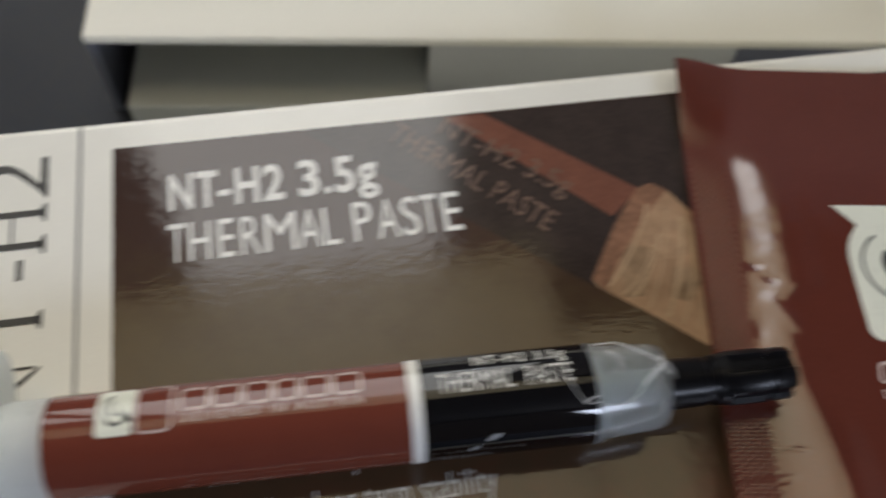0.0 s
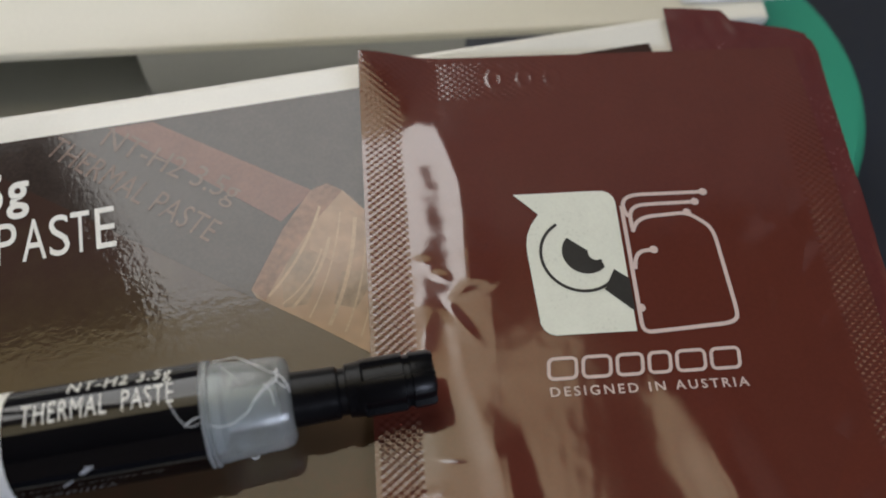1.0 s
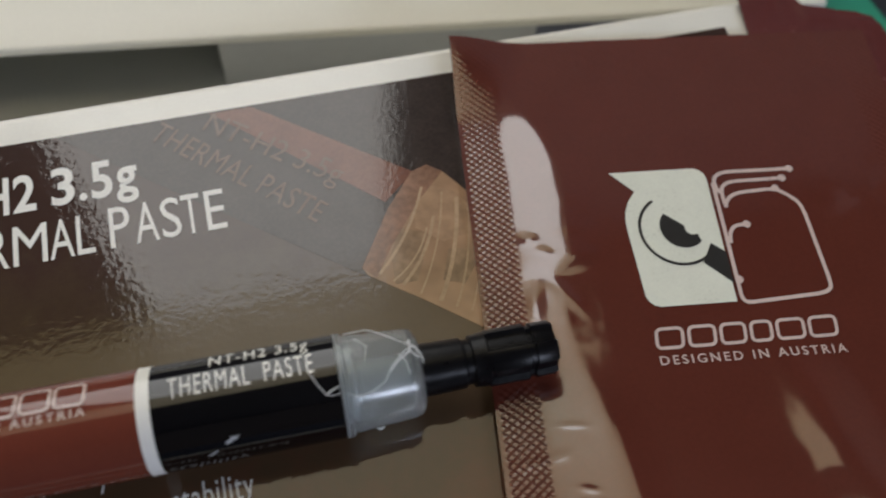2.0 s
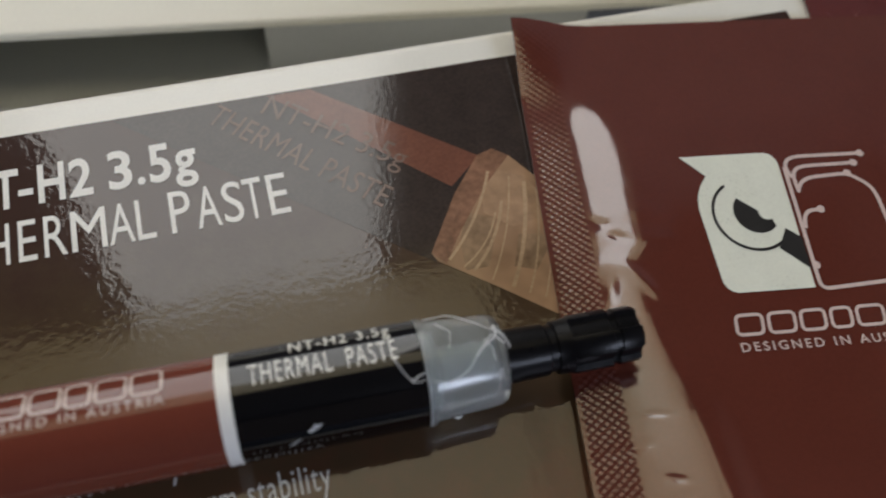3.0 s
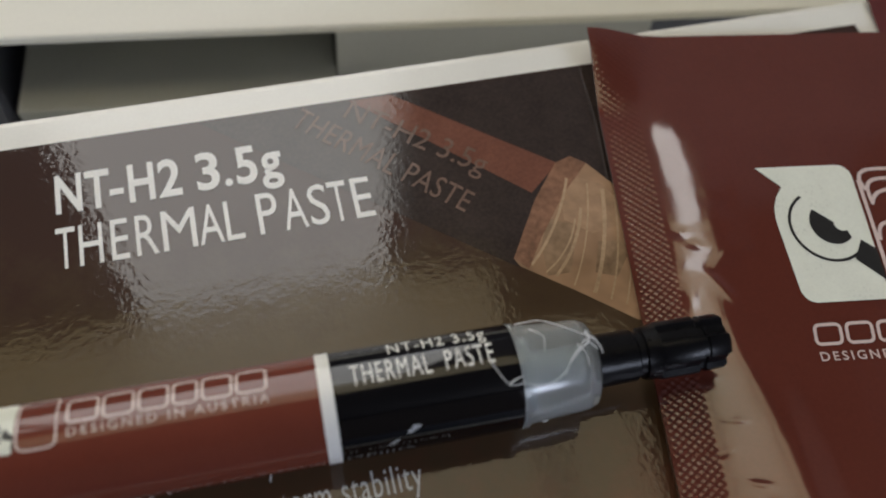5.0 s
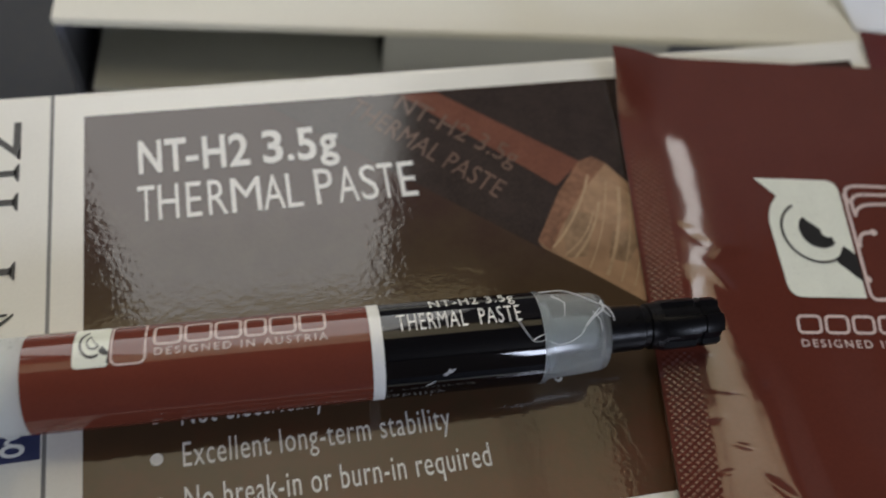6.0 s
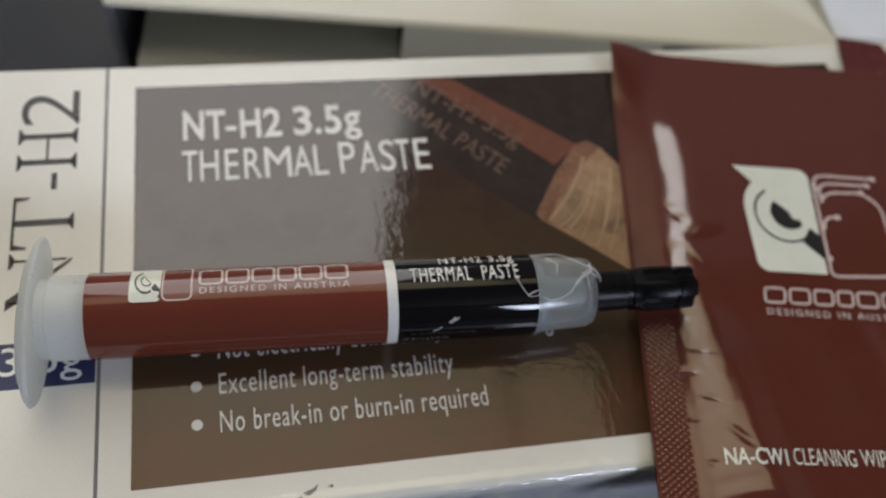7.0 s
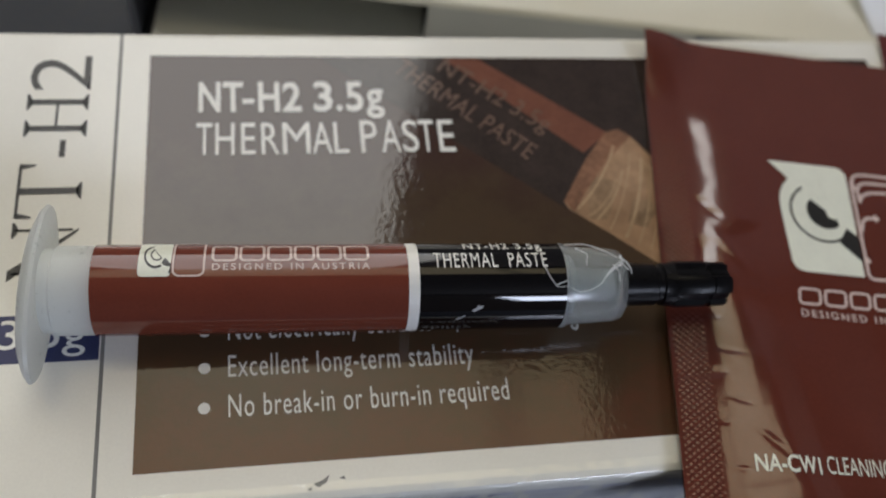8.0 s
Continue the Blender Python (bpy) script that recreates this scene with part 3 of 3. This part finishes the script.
def sachet_height(u, v):
    """Height of the top sachet's film over the box, in millimetres."""
    wob = noise.noise(Vector((v * 0.16, 0.0, 2.2)))
    jag = noise.noise(Vector((v * 0.9, 1.0, 0.4)))
    rag = 0.16 * noise.noise(Vector((v * 0.33, 7.0, 1.1)))
    inner = 8.6 + 1.7 * smooth(10, 18, v) - 1.9 * smooth(28.6, 31.2, v) + 3.2 * smooth(33, 51, v) + 5.0 * smooth(50, 74, v)
    outer = 4.0 + 0.03 * jag
    inner += 0.3 * wob + 0.25 * rag
    ends = smooth(3.6, 12.0, S_W - u) * smooth(7.0, 15.0, v) * smooth(5.0, 13.0, S_H - v)
    rim = (0.15 - 0.023 * smooth(35, 44, v)) * (inner - outer)
    e = smooth(outer, inner, u) * ends
    h = 1.0 + rim * e + (0.70 - rim) * smooth(inner - 0.5, inner + 3.5, u) * e - 0.03 * max(0.0, u - 12.0) * e
    h += 0.45 * smooth(40, 56, v)
    h += 1.9 * (1 - smooth(0, 9, u)) * (1 - smooth(0, 12, v))
    h += 0.62 * bell(u - 0.24 * v + 1.2 * noise.noise(Vector((v * 0.25, 0.3, 4.0))), 20.5, 3.4) * smooth(36, 50, v)
    h += 0.35 * bell(u, 42.5, 3.4) * smooth(10, 30, v) * e
    h += 0.10 * bell(u, 44, 3.5) * math.sin(v * 0.9 + u * 0.7) * smooth(16, 28, v)
    h += 0.15 * noise.noise(Vector((u * 0.055, v * 0.045, 3.1))) * e
    h += 0.012 * noise.noise(Vector((u * 0.22, v * 0.12, 8.0))) * (0.3 + e)
    h += 0.007 * noise.noise(Vector((u * 0.9, v * 0.6, 1.7)))
    h += 0.014 * noise.noise(Vector((u * 0.35, v * 0.5, 6.2))) * smooth(4, 6, u) * (1 - smooth(9, 13, u)) * smooth(14, 24, v)
    # dents in the puffed rim
    for cu, cv, wu, wv, turn, d in ((5.8, 26.3, 0.8, 0.55, 0.4, 0.10), (7.2, 28.0, 0.9, 0.45, 0.6, 0.08), (5.5, 33.4, 0.7, 1.7, 0.1, 0.11), (8.6, 33.0, 0.6, 2.2, -0.6, -0.10), (7.0, 46.5, 1.3, 0.3, 0.15, 0.05), (7.6, 52.6, 1.1, 0.32, 0.3, 0.07), (5.6, 55.2, 0.9, 0.3, -0.1, 0.05), (10.4, 57.2, 1.9, 0.5, 0.75, 0.10), (6.8, 60.4, 1.0, 0.35, 0.1, 0.05), (5.4, 42.0, 0.9, 0.3, 0.2, 0.05)):
        p, q = (u - cu) * math.cos(turn) + (v - cv) * math.sin(turn), (v - cv) * math.cos(turn) - (u - cu) * math.sin(turn)
        h -= d * math.exp(-(p / wu) ** 2 - (q / wv) ** 2)
    # small kinks across the sloping rim
    for c, w, lo, hi, d in ((50.0, 0.5, 1, 7, -0.05), (54.5, 0.5, 6, 10, -0.02), (58.0, 0.5, 8, 11, -0.025), (63.0, 0.8, 6, 13, -0.04)):
        h += d * bell(v + 0.16 * (u - lo), c, w) * smooth(lo - 1, lo + 1, u) * (1 - smooth(hi - 1.5, hi, u))
    return h


def crimp(u, v):
    mark = 0.0
    for c in (15.3, 18.8, 22.0):
        q = math.hypot((u - c) / 0.75, (v - 3.3) / 1.1)
        mark = max(mark, bell(q, 1.0, 0.35))
        if q < 1.7:
            return 0.04 * mark
    side = min(1.0, smooth(0.2, 0.6, u) * (1 - smooth(4.0, 4.7, u)) + smooth(S_W - 4.3, S_W - 3.6, u) + (1 - smooth(5.6, 6.3, v)) * smooth(0.5, 1.0, v) + smooth(S_H - 6, S_H - 5.4, v))
    return side * (0.022 + 0.04 * smooth(6, 20, v)) * math.sin(u * 2 * math.pi / 0.98) * math.sin(v * 2 * math.pi / 0.80)


S_TL = Vector((65.6, 3.0, 0))


def on_sachet(u, v, lift=0.0):
    p = S_TL + SU * u + SV * v
    p.z = sachet_height(u, v) + lift
    return p


def sheet(w, h, step, f, thick):
    bm = bmesh.new()
    nu, nv = round(w / step), round(h / step)
    top = [[bm.verts.new(f(w * i / nu, h * j / nv, 0)) for j in range(nv + 1)] for i in range(nu + 1)]
    for i in range(nu):
        for j in range(nv):
            bm.faces.new((top[i][j], top[i + 1][j], top[i + 1][j + 1], top[i][j + 1]))
    rim = [top[i][0] for i in range(nu + 1)] + [top[nu][j] for j in range(1, nv + 1)] + [top[i][nv] for i in range(nu - 1, -1, -1)] + [top[0][j] for j in range(nv - 1, 0, -1)]
    low = [bm.verts.new(v.co - Vector((0, 0, thick))) for v in rim]
    for k in range(len(rim)):
        n = (k + 1) % len(rim)
        bm.faces.new((rim[k], rim[n], low[n], low[k]))
    bm.faces.new(low)
    return bm


def world_to_sachet(x, y):
    d = Vector((x, y, 0)) - S_TL
    return d.dot(SU), d.dot(SV)


def ink_on_sachet(bm, mat, parent, name, label="", step=1.2, lift=0.05, shift=(0.45, 0.43)):
    densify(bm, step)
    for v in bm.verts:
        v.co = on_sachet(*world_to_sachet(v.co.x + shift[0], v.co.y + shift[1]), lift)
    return part(name, bm, mat, parent, label, smooth=True)


def wipe_sachet():
    t = thing("wipe_sachet", "glossy red-brown foil wipe sachet with crimped edges", "sachet", group="wipe sachets")
    film = part("film", sheet(S_W, S_H, 0.17, lambda u, v, l: on_sachet(u, v, crimp(u, v)), 0.25), M_FOIL, t, smooth=True)
    # emblem in plain shapes
    ink_on_sachet(polygon([(77.7, -18.6), (86.4, -19.72), (87.2, -19.85), (87.8, -20.2), (88.15, -20.8), (88.2, -21.4), (85.8, -35.9), (78.6, -34.95), (77.8, -34.85), (77.2, -34.55), (76.8, -34.05), (76.62, -33.4), (77.35, -25.8), (77.5, -24.8), (77.9, -23.6), (78.6, -22.5), (79.7, -21.4)]), M_CREAM, t, "emblem_block", "cream printed emblem block", 0.6, 0.08)
    c = (82.75, -26.75)
    ink_on_sachet(band([(c[0] + 4.12 * math.cos(radians(k)), c[1] + 4.12 * math.sin(radians(k))) for k in range(112, 300, 6)], 0.32), M_INK_BLACK, t, "emblem_arc", "black printed arc", 1.0, 0.12)
    pupil = [(c[0] + 0.55 + 2.45 * math.cos(radians(k)), c[1] + 0.15 + 2.45 * math.sin(radians(k))) for k in range(126, 316, 10)]
    pupil += [(c[0] + 1.6 + 0.85 * math.cos(radians(k)), c[1] - 0.1 + 0.85 * math.sin(radians(k))) for k in range(290, 140, -15)]
    ink_on_sachet(polygon(pupil), M_INK_BLACK, t, "emblem_wedge", "black printed crescent", 1.0, 0.12)
    ink_on_sachet(polygon([(85.6, -29.0), (86.85, -30.3), (86.3, -33.9), (84.0, -31.0)]), M_INK_BLACK, t, "emblem_wedge", "black printed wedge", 1.0, 0.12)

    def line(points, w=0.42):
        cut = [Vector(points[0])]
        for a, b, c in zip(points, points[1:], points[2:]):
            a, b, c = Vector(a), Vector(b), Vector(c)
            p = b + (a - b) * min(0.45, 1.0 / (a - b).length)
            q = b + (c - b) * min(0.45, 1.0 / (c - b).length)
            cut += [p * (1 - k) ** 2 + b * 2 * k * (1 - k) + q * k * k for k in (0.0, 0.25, 0.5, 0.75, 1.0)]
        cut.append(Vector(points[-1]))
        ink_on_sachet(band([(p.x, p.y) for p in cut], w), M_PINK_INK, t, "emblem_line", "", 1.0, 0.06)

    line([(98.0, -21.9), (90.4, -20.9), (89.3, -21.2), (88.8, -22.0), (89.0, -23.4)])
    line([(96.7, -22.9), (90.6, -22.2), (89.6, -22.6), (89.2, -23.4), (89.0, -24.8)])
    line([(88.7, -22.0), (86.35, -36.2), (95.2, -36.9), (96.2, -36.6), (96.5, -35.6), (97.4, -27.2), (97.2, -25.9), (95.4, -24.0), (90.8, -23.7), (89.6, -24.2), (88.9, -25.2)])
    line([(90.3, -27.6), (89.0, -27.5), (88.2, -28.2), (87.8, -29.4)])
    for x, y in ((98.0, -21.9), (96.7, -22.9), (95.4, -24.0), (90.4, -27.6), (87.0, -33.6)):
        ink_on_sachet(disc(x, y, 0.45, 12), M_PINK_INK, t, "emblem_dot", "", 1.0, 0.07)

    def at(px, py):
        """A place on the wordmark's line: px along it, py up from its foot."""
        o, d = Vector((75.6, -39.1)), Vector((19.4, -2.55)).normalized()
        return (o.x + d.x * px - d.y * py + 0.14 * py, o.y + d.y * px + d.x * py)

    # wordmark as six plain rounded outlines
    x = 0.0
    for w in (3.0, 3.0, 2.8, 2.4, 3.1, 3.1):
        bm = band([at(*q) for q in rounded(x + 0.2, x + w - 0.1, 0.1, 2.1, 0.5, 4)], 0.34, True)
        ink_on_sachet(bm, M_PINK_INK, t, "wordmark_bar", "pale pink printed mark", 1.0, 0.06)
        x += w + 0.36
    bm = lettering("DESIGNED IN AUSTRIA", 0.012, 1.35)
    o, d = Vector((75.55, -40.75)), Vector((19.2, -2.75)).normalized()
    mapped(bm, lambda u, v: (o.x + d.x * 19.4 * u - d.y * 0.95 * v, o.y + d.y * 19.4 * u + d.x * 0.95 * v, 0))
    ink_on_sachet(bm, M_PINK_INK, t, "tagline", "", 1.2, 0.06)
    d = Vector((19.0, -2.7)).normalized()
    for text, ox, oy, w, bold in (("NA-CW1", 64.6, -58.15, 7.4, 0.02), ("CLEANING", 72.75, -59.1, 7.65, -0.004), ("WIPE", 81.0, -60.2, 4.1, -0.004)):
        bm = mapped(lettering(text, bold), lambda u, v: (ox + d.x * w * u - d.y * 1.95 * v, oy + d.y * w * u + d.x * 1.95 * v, 0))
        ink_on_sachet(bm, M_CREAM, t, "product_line", "cream printed lettering", 1.2, 0.06, (0.0, 0.0))
    return t


wipe_sachet()


def lower_sachet():
    t = thing("wipe_sachet", "dark red-brown foil sachet with a torn corner, under another", "sachet", group="wipe sachets")

    def f(u, v, l):
        p = Vector((103.2, 4.4, 0)) + Vector((math.cos(radians(-13)), math.sin(radians(-13)), 0)) * u + Vector((math.sin(radians(-10)), -math.cos(radians(-10)), 0)) * v
        notch = smooth(6.8, 7.6, u) * (1.6 + 0.14 * (u - 7)) * (1 - smooth(0, 5, v))
        p.y -= notch
        corner = max(0.0, u - 13.5) * max(0.0, 6.0 - v) * 0.06
        p.x -= corner
        p.z = 0.65 + 0.25 * noise.noise(Vector((u * 0.2, v * 0.15, 5))) + 0.12 * noise.noise(Vector((u * 0.8, v * 0.5, 2)))
        return p

    part("film", sheet(17.5, 66, 0.5, f, 0.22), M_FOIL_OLD, t, smooth=True)


lower_sachet()


# ---- syringe ----
SY = Matrix.Translation((0, -35.05, 4.85)) @ Matrix.Rotation(radians(-1.85), 4, "Z")
R = 4.7


def on_barrel(x, deg, lift):
    a = radians(deg)
    return SY @ Vector((x, (R + lift) * math.sin(a), (R + lift) * math.cos(a)))


def wrap(bm, x0, x1, a0, a1, lift):
    for v in bm.verts:
        v.co = on_barrel(x0 + v.co.x * (x1 - x0), a0 + v.co.y * (a1 - a0), lift)
    return bm


def unit(bm, x0, x1, y0, y1):
    for v in bm.verts:
        v.co = Vector(((v.co.x - x0) / (x1 - x0), (v.co.y - y0) / (y1 - y0), 0))
    return bm


def syringe():
    t = thing("paste_syringe", "capped paste syringe with brown and black glossy label", "syringe")
    part("barrel", lathe([(-8.4, 4.35), (-7.4, 4.35), (-7.2, 4.6), (-3.5, 4.6), (45.0, 4.55), (45.4, 4.2)], 64, SY), M_CLEAR_PP, t, "clear translucent plastic barrel", smooth=True)
    part("plunger", lathe([(-8.2, 3.4), (-7.9, 3.5), (-2.8, 3.5), (-2.6, 3.2)], 48, SY), M_PLUNGER, t, "white plastic plunger", smooth=True)
    fl = lathe([(-10.7, 0.2), (-10.55, 2.4), (-10.1, 3.7), (-9.5, 4.5), (-9.05, 4.8), (-8.7, 4.7), (-8.45, 4.0), (-8.42, 0.2)], 72)
    for v in fl.verts:
        v.co.y *= 2.06
    bmesh.ops.transform(fl, matrix=SY, verts=fl.verts)
    part("flange", fl, M_CLEAR_PP, t, "oval translucent finger flange", smooth=True)
    part("brown_label", lathe([(-3.4, 4.62), (-3.4, R), (28.2, R), (28.2, 4.62)], 72, SY), M_LABEL_BROWN, t, "glossy red-brown label wrap", smooth=True)
    part("white_band", lathe([(28.2, 4.62), (28.2, R + 0.02), (29.35, R + 0.02), (29.35, 4.62)], 72, SY), M_INK_WHITE, t, "white band", smooth=True)
    part("black_label", lathe([(29.35, 4.62), (29.35, R), (45.2, R), (45.2, 4.62)], 72, SY), M_LABEL_BLACK, t, "glossy black label wrap", smooth=True)
    cap = part("cap", lathe([(45.22, 4.05), (45.22, 4.72), (45.8, 4.72), (46.0, 4.42), (51.6, 4.08), (52.3, 3.85), (52.6, 3.3), (52.6, 1.9), (52.0, 1.9), (51.7, 3.2), (51.2, 3.6), (46.2, 3.95)], 56, SY, None, False), M_CAP_PP, t, "frosted translucent sealing cap", smooth=True)
    part("nozzle_base", lathe([(45.45, 3.6), (46.6, 3.4), (47.0, 1.9), (51.9, 1.8)], 40, SY), M_NOZZLE, t, "whitish nozzle base inside the cap", smooth=True)

    def flute(x, a):
        return 1.0 - (0.22 * smooth(0.1, 0.35, math.sin(4 * a + 0.6)) if 58.9 < x < 65.36 else 0.0)

    part("tip", lathe([(52.62, 1.8), (52.65, 2.45), (56.6, 2.35), (56.8, 2.1), (57.4, 2.1), (57.5, 2.4), (58.8, 2.5), (59.0, 2.62), (62.6, 2.62), (62.7, 2.35), (63.2, 2.35), (63.3, 2.55), (65.0, 2.5), (65.35, 2.3), (65.4, 1.2), (64.3, 1.0)], 56, SY, flute), M_BLACK_PLASTIC, t, "black moulded screw tip", smooth=True)
    # white film scraps on the cap
    for pts, r in (([(46.2, 66, .1), (48.2, 60, .3), (49.6, 37, .3), (51.4, 16, .3)], 0.18), ([(52.4, -4, .2), (51.4, 9, .35), (49.8, -10, .3), (49.1, -24, .2), (47.8, -33, .2), (46.6, -35, .15), (45.5, -28, .2)], 0.15),
                   ([(51.8, 22, .2), (51.7, 6, .4), (50.4, -5, .3), (49.7, -14, .2)], 0.26), ([(51.5, 18, .3), (52.2, 8, .4), (52.6, -2, .3), (52.7, -10, .1)], 0.24), ([(50.6, 6, .2), (51.2, -6, .2), (51.3, -22, .1)], 0.09),
                   ([(47.0, 40, .1), (48.0, 22, .2), (47.6, 2, .1)], 0.07), ([(42.8, -1, .05), (43.4, -17, .1), (44.0, -27, .15), (44.7, -28, .2), (45.3, -26, .2)], 0.13), ([(43.9, -26, .1), (44.6, -22, .2), (45.2, -20, .2)], 0.18)):
        def place(x, deg, lift):
            rr = (4.42 - (x - 46) * 0.06 if x > 45.3 else 4.72) + lift
            return SY @ Vector((x, rr * math.sin(radians(deg)), rr * math.cos(radians(deg))))
        fine_pts = []
        for (a, b) in zip(pts, pts[1:]):
            fine_pts += [place(*[a[i] + (b[i] - a[i]) * k / 4 for i in range(3)]) for k in range(4)]
        fine_pts.append(place(*pts[-1]))
        part("film_strand", tube(fine_pts, r * (0.5 if r > 0.1 else 0.8), 6, 0.5), M_FILM, t, "thin white strand of plastic film", smooth=True)
    part("film_flake", wrap(polygon([(0, 0.1), (0.3, 0.0), (0.55, 0.3), (0.85, 0.5), (1.0, 0.9), (0.7, 0.8), (0.45, 0.95), (0.4, 0.6), (0.15, 0.4)]), 34.9, 36.2, -60, -50, 0.06), M_FILM, t, "tiny whitish flake of film")
    part("film_flake", wrap(polygon([(0.0, 0.0), (0.4, 0.2), (1.0, 0.9), (0.9, 1.0), (0.3, 0.4)]), 33.2, 34.3, -74, -66, 0.06), M_FILM, t, "tiny whitish flake of film")
    # print on the labels
    part("label_lettering", wrap(lettering("NT-H2 3.5g", 0.004, 1.14, fine=True), 34.4, 42.95, 25, 51, 0.04), M_INK_WHITE, t)
    part("label_lettering", wrap(lettering("THERMAL  PASTE", -0.004, 1.14, fine=True), 30.9, 43.2, -1, 23, 0.04), M_INK_WHITE, t)
    part("label_lettering", wrap(lettering("DESIGNED IN AUSTRIA", 0.012, 1.35, fine=True), 8.3, 24.2, -2, 7.5, 0.04), M_PINK_INK, t)
    part("label_emblem_block", wrap(unit(densify(polygon(rounded(0, 3.4, 0, 6, 0.5)), 0.6), 0, 3.4, 0, 6), 1.1, 4.3, -10, 55, 0.04), M_CREAM, t, "cream printed emblem block")
    arc = [(0.52 + 0.36 * math.cos(radians(k)), 0.52 + 0.34 * math.sin(radians(k))) for k in range(110, 301, 10)]
    part("label_emblem_arc", wrap(band(arc, 0.06), 1.2, 4.3, -8, 50, 0.07), M_INK_BLACK, t, "black printed arc")
    eye = [(0.55 + 0.22 * math.cos(radians(k)), 0.54 + 0.2 * math.sin(radians(k))) for k in range(120, 321, 20)] + [(0.62, 0.46), (0.52, 0.56)]
    part("label_emblem_wedge", wrap(polygon(eye), 1.2, 4.3, -8, 50, 0.07), M_INK_BLACK, t, "black printed crescent")
    part("label_emblem_wedge", wrap(polygon([(0.70, 0.30), (0.80, 0.42), (1.0, 0.26), (1.0, 0.02), (0.97, 0.02)]), 1.2, 4.3, -8, 50, 0.07), M_INK_BLACK, t, "black printed wedge")
    part("label_emblem_frame", wrap(unit(densify(band(rounded(0, 3.2, 0, 5.8, 0.7), 0.22, True), 0.7), 0, 3.2, 0, 5.8), 4.5, 7.5, -9, 54, 0.04), M_PINK_INK, t, "pale printed outline")
    x = 8.3
    for w in (2.35, 2.35, 2.3, 1.9, 2.35, 2.4):
        bm = band(rounded(0, w, 0, 2.3, 0.4, 3), 0.27, True)
        densify(bm, 0.4)
        part("label_wordmark_bar", wrap(unit(bm, 0, w, 0, 2.3), x, x + w, 12, 41, 0.04), M_PINK_INK, t, "pale pink printed mark")
        x += w + 0.42


syringe()


# ---- white carton behind ----
CA = Matrix.Translation((-6.6, 24.3, 0)) @ Matrix.Rotation(radians(-7.1), 4, "Z")


def carton():
    t = thing("carton", "large cream-white carton with a recessed tray in front", "carton")
    L, D = 130.0, 150.0
    part("lid", box(0, L, 0, D, -10.4, -9.0, 0.45, CA), M_CARTON, t, "cream-white top panel")
    part("side_wall", box(0.1, 1.3, 0.3, D - 1, DZ, -10.42, 0.2, CA), M_CARTON_DEEP_SHADE, t, "side panel, its shade put into slate grey")
    part("side_wall", box(L - 1.3, L - 0.1, 0.3, D - 1, DZ, -10.42, 0.2, CA), M_CARTON_SHADED, t)
    part("rear_wall", box(1.32, L - 1.32, D - 2, D - 0.8, DZ, -10.42, 0.2, CA), M_CARTON_SHADED, t)
    # Inside faces coloured near black to deepen the recess's shade.
    part("inner_wall", box(1.32, L - 1.32, 26, 27, DZ, -10.42, 0, CA), M_RECESS_SHADE, t, "inner wall, near black for the recess's shade")
    part("base", box(1.32, L - 1.32, 0.5, 25.9, DZ, DZ + 1.0, 0, CA), M_RECESS_SHADE, t, "inner base, near black for the recess's shade")
    part("tray", box(4.4, 45.8, -5.0, 25, DZ + 1.02, -17.5, 0.5, CA), M_TRAY, t, "cream card tray slid partly forward")
    # Front panels are coloured grey and slate for the shade under the lid.
    part("front_panel", box(45.9, 88.8, 0.15, 1.4, DZ, -10.42, 0.2, CA), M_CARTON_SHADED, t, "front panel, its shade put into pale grey")
    part("front_panel", box(88.82, L - 1.34, 0.45, 1.5, DZ, -10.42, 0.2, CA), M_CARTON_DEEP_SHADE, t, "front panel, its deeper shade put into slate grey")


carton()


def green_case():
    t = thing("plastic_case", "smooth green plastic case with rounded ends on the desk", "case")
    arc = [(104.5 + 31.3 * math.cos(radians(k)), 6 + 31.3 * math.sin(radians(k))) for k in range(-50, 51, 4)]
    bm = plate(arc, DZ, -15)
    top = [e for e in bm.edges if all(abs(v.co.z + 15) < 0.01 for v in e.verts) and len(e.link_faces) == 2 and any(abs(f.normal.z) < 0.5 for f in e.link_faces)]
    bmesh.ops.bevel(bm, geom=top, offset=1.2, segments=3, affect="EDGES")
    part("shell", bm, M_GREEN, t, smooth=False)


green_case()


# White sheet added to stand for the bright cool patch at the carton's end.
def leaflet():
    t = thing("bright_patch_sheet", "bright white sheet added for a light patch on the carton", "leaflet")
    bm = bmesh.new()
    rows = [(0.0, -8.6), (5.0, -7.2), (14.0, -3.0), (30.0, 4.0), (46.0, 7.0)]
    grid = [[bm.verts.new(CA @ Vector((118.5 - 0.35 * d + (0.0 if k == 0 else 15.0 + 0.2 * d), d + 3.0, z))) for k in range(2)] for d, z in rows]
    for a, b in zip(grid, grid[1:]):
        bm.faces.new((a[0], a[1], b[1], b[0]))
    ret = bmesh.ops.extrude_face_region(bm, geom=bm.faces[:])
    for g in ret["geom"]:
        if isinstance(g, bmesh.types.BMVert):
            g.co.z -= 0.25
    part("sheet", bm, M_BRIGHT_PATCH, t, smooth=True)


leaflet()
